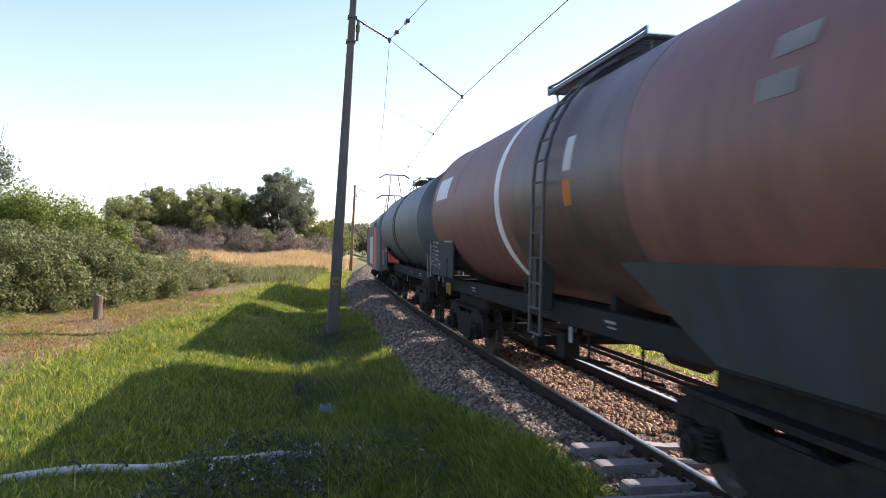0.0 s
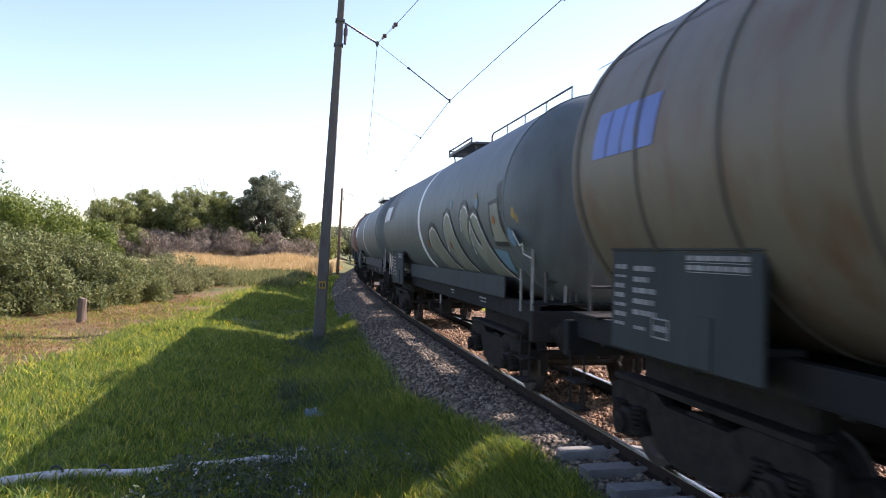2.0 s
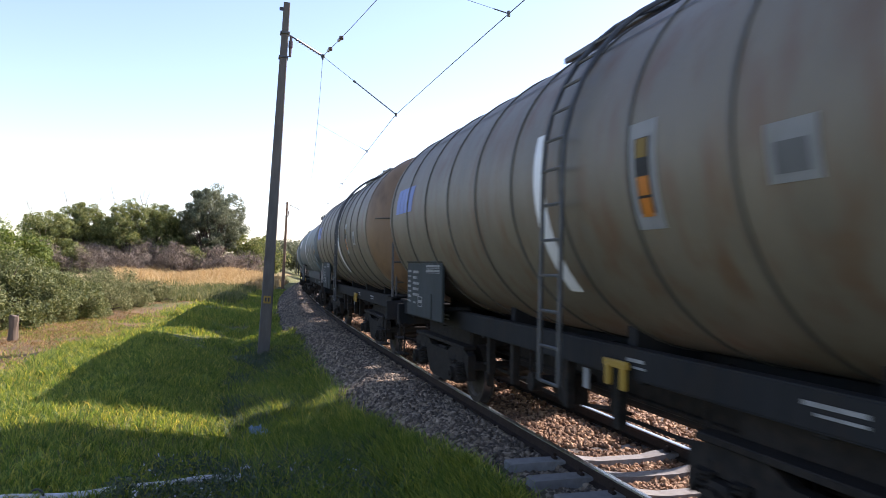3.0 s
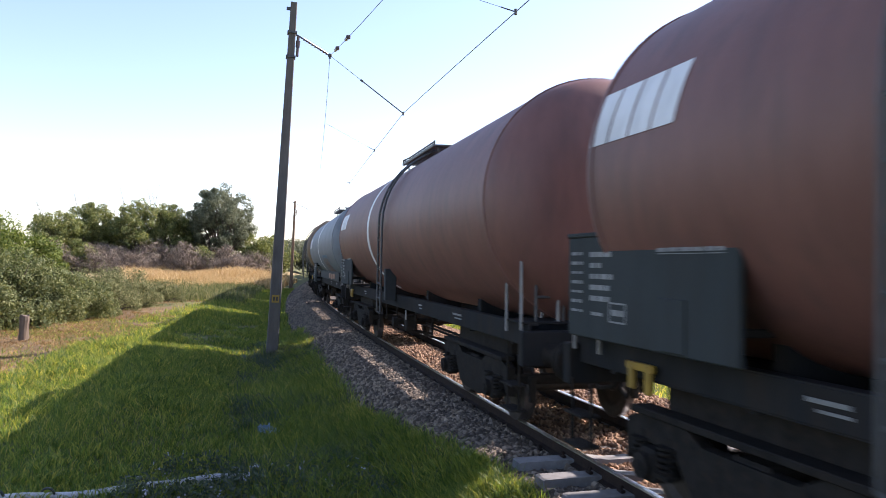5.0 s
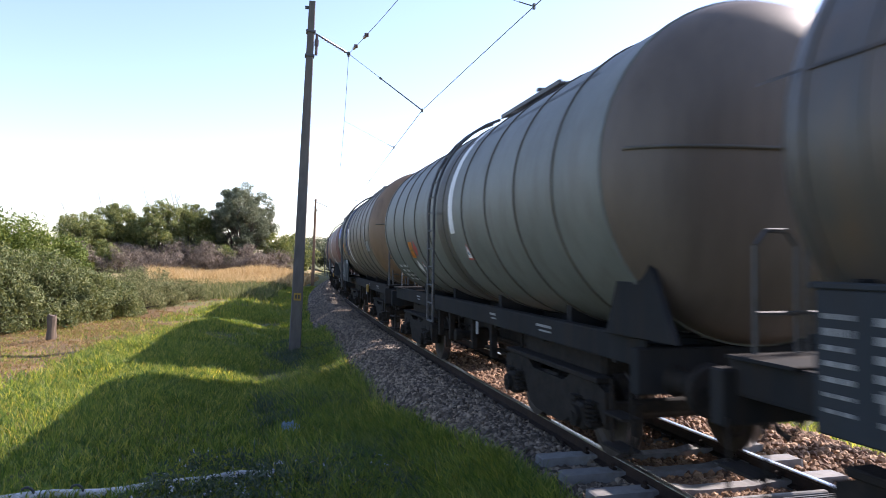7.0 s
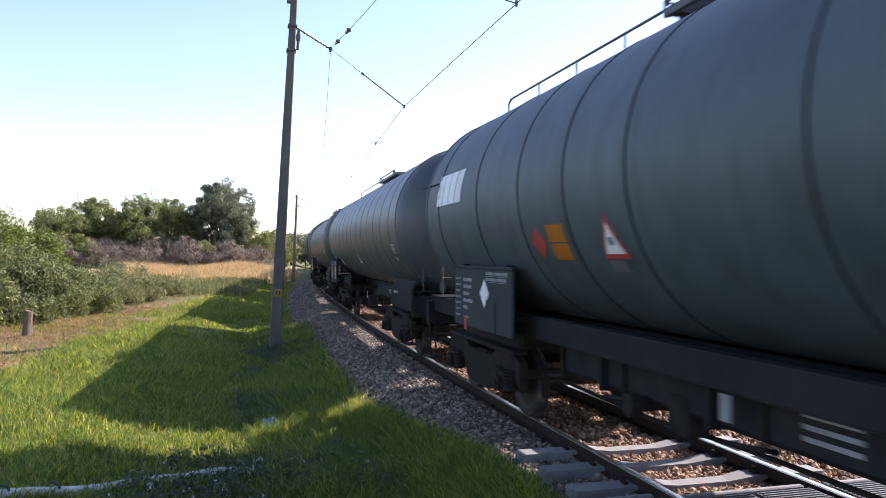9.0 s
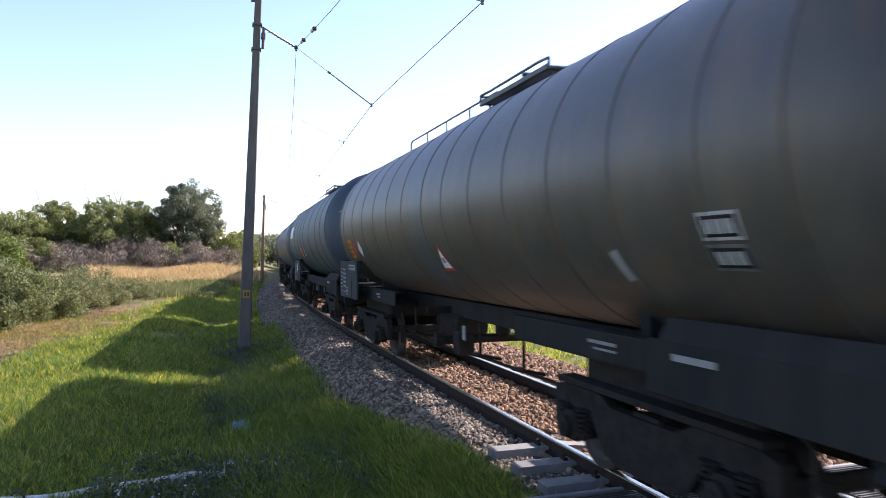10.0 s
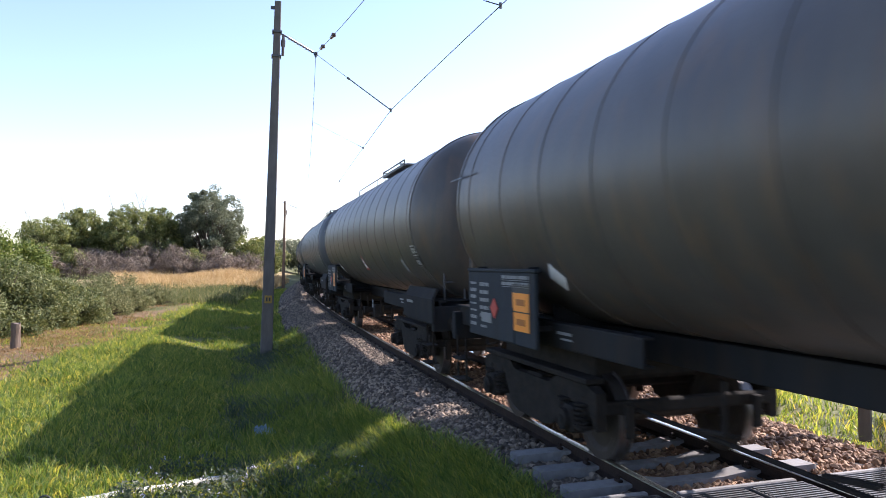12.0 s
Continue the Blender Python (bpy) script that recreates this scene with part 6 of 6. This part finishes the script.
for u0, u1 in ((9.75, 10.75), (10.7, 11.6), (11.6, 12.5)):
    sprayed_arch(w, fr, u0, u1, -32, 0.72, SPRAY_ORANGE, 0.06, SPRAY_BLUE)
for k in range(3):
    part("graffiti_fill", box((0.9, 0.008, 0.2), (fr - 10.4 - 1.05 * k, 1.222, 1.6 - 0.03 * (k % 2)), None, 0.003), SPRAY_ORANGE, w, "faded orange spray on the skirt")
tank_wagon(-227.3, 18.0, "oxide-brown tank wagon with top platform, moving", BROWN_TANK, "brown", ring=6.3, board=(-0.3, 2.5, "plain"), ladder=8.7, plat=(6.4, 9.6), mark=(0.6, 16, WHITE), size=(1.60, 2.95))
w, fr = tank_wagon(-245.3, 16.2, "oxide-brown tank wagon with grey apron and ladder, moving", BROWN_TANK, "brown", ring=7.05, ring_arc=(-50, 24), board=(-0.3, 2.5, "plain"), ladder=3.75, plat=(4.8, 8.2), mark=(0.4, 16, WHITE), size=(1.60, 2.95))
part("faded_patch", grid_decal_bm(7.0, 8.2, -0.2, 0.8, fr, 12, 0.003), BROWN_PATCH, w, "faded square of paint")
for d in (18, 9):
    plate_on_tank(w, fr, 12.4, d, 0.42, 0.15, SIGN, "marking", "white lettering block")
plate_on_tank(w, fr, 8.6, -32, 0.75, 0.4, WHITE)
skirt_panel(w, fr - 9.8, fr - 13.4, SKIRT)
part("spill_stain", hoop_bm(fr - 5.0, 2.6, 0.003, -60, 95), STAIN, w, "dark spill stain below the filler")
part("spill_stain", hoop_bm(fr - 11.0, 2.4, 0.003, 40, 100), STAIN, w, "dark spill stain on the top")
w, fr = tank_wagon(-261.5, 15.0, "ribbed ochre-beige insulated tank wagon with rusty ends, moving", BEIGE_TANK, "beige", BEIGE_END, RB, RIB_DARK, 5.6, (-36, 11), (0.4, 2.55, "plain"), 4.0, (4.4, 7.8), None, (0.7, 10, BLUE_MARK, 0.95), size=(1.67, 3.02))
plate_on_tank(w, fr, 3.05, 1, 0.44, 0.42, WHITE)
plate_on_tank(w, fr, 3.15, -14, 0.36, 0.5, YELLOW)
plate_on_tank(w, fr, 3.15, -13, 0.24, 0.28, ORANGE, proud=0.009)
part("blue_strip", hoop_bm(fr - 4.8, 0.1, 0.03, -24, 48), PANEL_BLUE_STRIP, w, "blue painted pipe strip")
plate_on_tank(w, fr, 11.35, -5, 0.34, 0.62, SIGN, "marking", "pale label plate")
plate_on_tank(w, fr, 11.75, -16, 0.85, 0.3, SIGN, "marking", "pale label plate", proud=0.009)
w, fr = tank_wagon(-276.5, 14.6, "ribbed green-grey insulated tank wagon with hazard plates, moving", GREEN_TANK, "beige", DARK_END, RB, RIB_DARK, 7.15, (-14, 75), None, 6.2, (6.6, 9.2), None, None, size=(1.61, 2.96), tail=0.8)
plate_on_tank(w, fr, 3.3, -18.5, 0.37, 0.17, ORANGE, "hazard_plate", "orange hazard plate")
plate_on_tank(w, fr, 3.3, -25.2, 0.37, 0.17, ORANGE, "hazard_plate", "orange hazard plate")
plate_on_tank(w, fr, 3.74, -21, 0.25, 0.25, RED_MARK, "hazard_diamond", "red hazard diamond", 45)
plate_on_tank(w, fr, 3.36, -36.5, 0.25, 0.25, WHITE, "hazard_diamond", "white hazard diamond", 45)
triangle_on_tank(w, fr, 3.8, -36, 0.26)
triangle_on_tank(w, fr, 7.75, -25, 0.32)
part("spill_stain", hoop_bm(fr - 6.55, 0.75, 0.003, -70, 90), RIB_DARK, w, "dark spill stain beside the ladder")
for k in range(4):
    plate_on_tank(w, fr, 1.0, -36 - 5 * k, 0.3, 0.07, WHITE)
    plate_on_tank(w, fr, 1.6, -36 - 5 * k, 0.55, 0.07, WHITE)


def black_extras(w, fr, k):
    plate_on_tank(w, fr, *((2.43, -22) if k == 1.5 else (2.88, -38)), 0.27, 0.27, WHITE, "hazard_diamond", "white hazard diamond", 45)
    triangle_on_tank(w, fr, 8.2 if k == 1.5 else 7.8 if k == 2 else 8.15, -30, 0.5)
    for d in (-21.5, -30):
        plate_on_tank(w, fr, 14.45, d, 0.4, 0.2, LETTER if d < -25 else WHITE)
        part("label_field", grid_decal_bm(-0.175, 0.175, -0.075, 0.075, fr - 14.45, d, 0.008), BLACK_MARK, w)
        for q in (-0.1, 0.0, 0.1):
            part("lettering_bar", grid_decal_bm(q - 0.035, q + 0.035, -0.05, 0.05, fr - 14.45, d, 0.011), WHITE, w)
    plate_on_tank(w, fr, 13.05, -33, 0.14, 0.3, LETTER, "marking", "", 14)


for k, (s0, p, m, st) in enumerate(((-291.1, 17.7, BLACK_TANK, "hazard"), (-308.8, 17.6, NIGHT_TANK, "hazard"))):
    w, fr = tank_wagon(s0, p, "long black tank wagon with hazard board, moving", m, "black", None, RK, None, None, (0, 0), (0.45, 2.2, st), None, (7.2, 9.8), (0.8, 7.2), None, size=(1.53, 2.87))
    black_extras(w, fr, k)
w, fr = tank_wagon(-326.4, 15.8, "dark teal tank wagon with white owner's mark, moving", TEAL_TANK, "black", BLUE_END, (1.2, 3.1, 4.6, 5.8, 7.0, 9.0, 11.0, 12.4), SILL, None, (0, 0), (1.7, 2.4, "symbol"), None, (6.0, 8.4), (0.9, 6.0), (1.1, 9, WHITE, 1.0), size=(1.57, 2.91), tail=0.65)
plate_on_tank(w, fr, 5.45, -19.5, 0.42, 0.19, ORANGE, "hazard_plate", "orange hazard plate")
plate_on_tank(w, fr, 5.45, -27, 0.42, 0.19, ORANGE, "hazard_plate", "orange hazard plate")
plate_on_tank(w, fr, 4.96, -23, 0.26, 0.26, RED_MARK, "hazard_diamond", "red hazard diamond", 45)
triangle_on_tank(w, fr, 6.56, -22, 0.46)
plate_on_tank(w, fr, 6.5, -32.5, 0.3, 0.12, LETTER)
bm = box((7.4, 1.9, 0.42), (-1.6, 0, 1.02), None, 0.05)
trough = part("belly_trough", bm, SILL, w, "dark trough below the barrel")
for q in (-4.4, -2.6, -0.8, 1.0):
    part("stiffener", box((0.06, 2.06, 0.5), (q, 0, 1.04), None, 0.01), SILL, trough)
for dz in (0.0, 0.08, 0.16):
    part("lettering_bar", box((0.5, 0.006, 0.035), (-2.0, 0.955, 0.95 + dz)), LETTER, w)
# the last wagon is added unseen, to close the train and its shadow
for k, (s0, p, m) in enumerate(((-342.2, 17.5, BLACK_TANK), (-359.7, 17.4, NIGHT_TANK), (-377.1, 17.0, BLACK_TANK), (-394.1, 17.3, BLACK_TANK), (-411.4, 17.3, NIGHT_TANK))):
    w, fr = tank_wagon(s0, p, "long black tank wagon with faint ribs and top walkway, moving", m, "black", None, RK, None, None, (0, 0), ((-0.1, 2.15, "worn") if k == 0 else (0.6, 2.2, "hazard")), None, ((7.8, 10.2) if k == 0 else (7.0, 9.8)), ((2.6, 7.8) if k == 0 else None if k == 3 else (0.7, 7.0)), None, size=(1.53, 2.87))
    black_extras(w, fr, k + 1 if k else 1.5)
    if k == 0:
        for d in (-17.5, -26.5):
            plate_on_tank(w, fr, 1.37, d, 0.42, 0.2, ORANGE, "hazard_plate", "orange hazard plate")
            plate_on_tank(w, fr, 1.37, d, 0.2, 0.07, ORANGE_DARK, "number_bar", proud=0.009)
        plate_on_tank(w, fr, 1.86, -22, 0.28, 0.28, RED_MARK, "hazard_diamond", "red hazard diamond", 45)
        # a band in the dark blue-grey tank paint round this barrel
        part("blue_grey_band", hoop_bm(fr - 7.4, 0.7, 0.008, -60, 120), NIGHT_TANK, w, "dark blue-grey band round the barrel")


def pantograph(loco, x, raised):
    z0, z1 = 4.15, raised
    bm = bmesh.new()
    mid = (z0 + z1) / 2
    for y in (-0.45, 0.45):
        add_path(bm, [Vector((x, y, z0)), Vector((x - 0.9, y * 0.8, mid)), Vector((x, y * 0.5, z1))], 0.03, 6)
        add_rod(bm, (x - 0.2, y, z0), (x - 0.2, y, z0 - 0.25), 0.06, 8)
    add_path(bm, [Vector((x, -0.95, z1 - 0.22)), Vector((x, -0.6, z1)), Vector((x, 0.6, z1)), Vector((x, 0.95, z1 - 0.22))], 0.035, 6)
    add_path(bm, [Vector((x - 0.3, -0.9, z1 - 0.2)), Vector((x - 0.3, -0.6, z1 - 0.02)), Vector((x - 0.3, 0.6, z1 - 0.02)), Vector((x - 0.3, 0.9, z1 - 0.2))], 0.035, 6)
    part("pantograph", bm, STEEL, loco, "raised dark steel pantograph")


def build_locomotive():
    loco = thing("electric_locomotive", "dark electric locomotive with red cab end, hauling", "locomotive")
    bm = bmesh.new()
    half = 7.3
    section = [(1.48, 0.95), (1.5, 1.2), (1.5, 3.1), (1.25, 3.65), (0.8, 3.95), (-0.8, 3.95), (-1.25, 3.65), (-1.5, 3.1), (-1.5, 1.2), (-1.48, 0.95)]
    rings = []
    for x, k in ((-half, 0.9), (-half + 0.25, 0.97), (-half + 0.5, 1.0), (half - 0.5, 1.0), (half - 0.25, 0.97), (half, 0.9)):
        rings.append([bm.verts.new((x, y * k, 0.95 + (z - 0.95) * k)) for y, z in section])
    for a, b in zip(rings, rings[1:]):
        for i in range(10):
            bm.faces.new((a[i], a[(i + 1) % 10], b[(i + 1) % 10], b[i]))
    bm.faces.new(rings[0])
    bm.faces.new(rings[-1])
    bmesh.ops.recalc_face_normals(bm, faces=bm.faces)
    part("body", bm, LOCO_DARK, loco)
    part("red_cab_panel", box((2.6, 0.02, 2.0), (-half + 1.9, 1.508, 2.1), None, 0.004), LOCO_RED, loco, "red painted cab side")
    part("red_end", box((0.03, 2.5, 1.5), (-half - 0.006, 0, 1.95), None, 0.004), LOCO_RED, loco, "red painted cab end")
    part("pale_side_panel", box((3.6, 0.02, 1.5), (-half + 6.2, 1.508, 1.9), None, 0.004), LOCO_WHITE, loco, "pale painted side field")
    for x in (-half + 1.3, -half + 2.6, half - 1.3, half - 2.6):
        part("cab_window", box((0.7, 0.03, 0.7), (x, 1.5, 3.0), None, 0.01), GLASS, loco)
    for x in (-2.5, 0.0, 2.5):
        part("louvre", box((1.6, 0.03, 0.6), (x, 1.5, 2.9), None, 0.01), STEEL, loco)
    for y in (-0.6, 0.6):
        part("windscreen", box((0.03, 0.9, 0.7), (-half - 0.008, y, 3.0), None, 0.01), GLASS, loco)
    bm = box((12.0, 1.6, 0.18), (0, 0, 4.0), None, 0.03)
    add_box(bm, (3.0, 1.2, 0.3), (0, 0, 4.1), None, 0.03)
    part("roof_equipment", bm, STEEL, loco)
    pantograph(loco, 3.0, 6.55)
    pantograph(loco, 6.4, 5.5)
    part("underframe", box((13.6, 2.4, 0.3), (0, 0, 0.9), None, 0.02), SILL, loco)
    for end in (-1, 1):
        for y in (-0.875, 0.875):
            bf = part("buffer", shared("buffer", buffer_bm, BOGIE), None, loco, at=pose(end * half, y, 1.06, 0, 0, 0 if end > 0 else 180))
            part("buffer_head", shared("buffer_head", buffer_head_bm, BOGIE), None, bf)
    for x in (-4.2, 4.2):
        build_bogie(loco, x)
    TRAIN.append((loco, -108.3 + 0.65 + 8.0))


build_locomotive()


# ---- what moves ----
def motions():
    times = [0.5 * i for i in range(25)]
    for wagon, s0 in TRAIN:
        walk(wagon, [(t, track_pose(s0 + SPEED * t)) for t in times])
    turns = [(i / 30.0, 86.0 * i) for i in range(361)]
    for wheel, ax in WHEELSETS:
        walk(wheel, [(t, pose(ax, 0, 0.46, 0, a % 360.0, 0)) for t, a in turns])


motions()
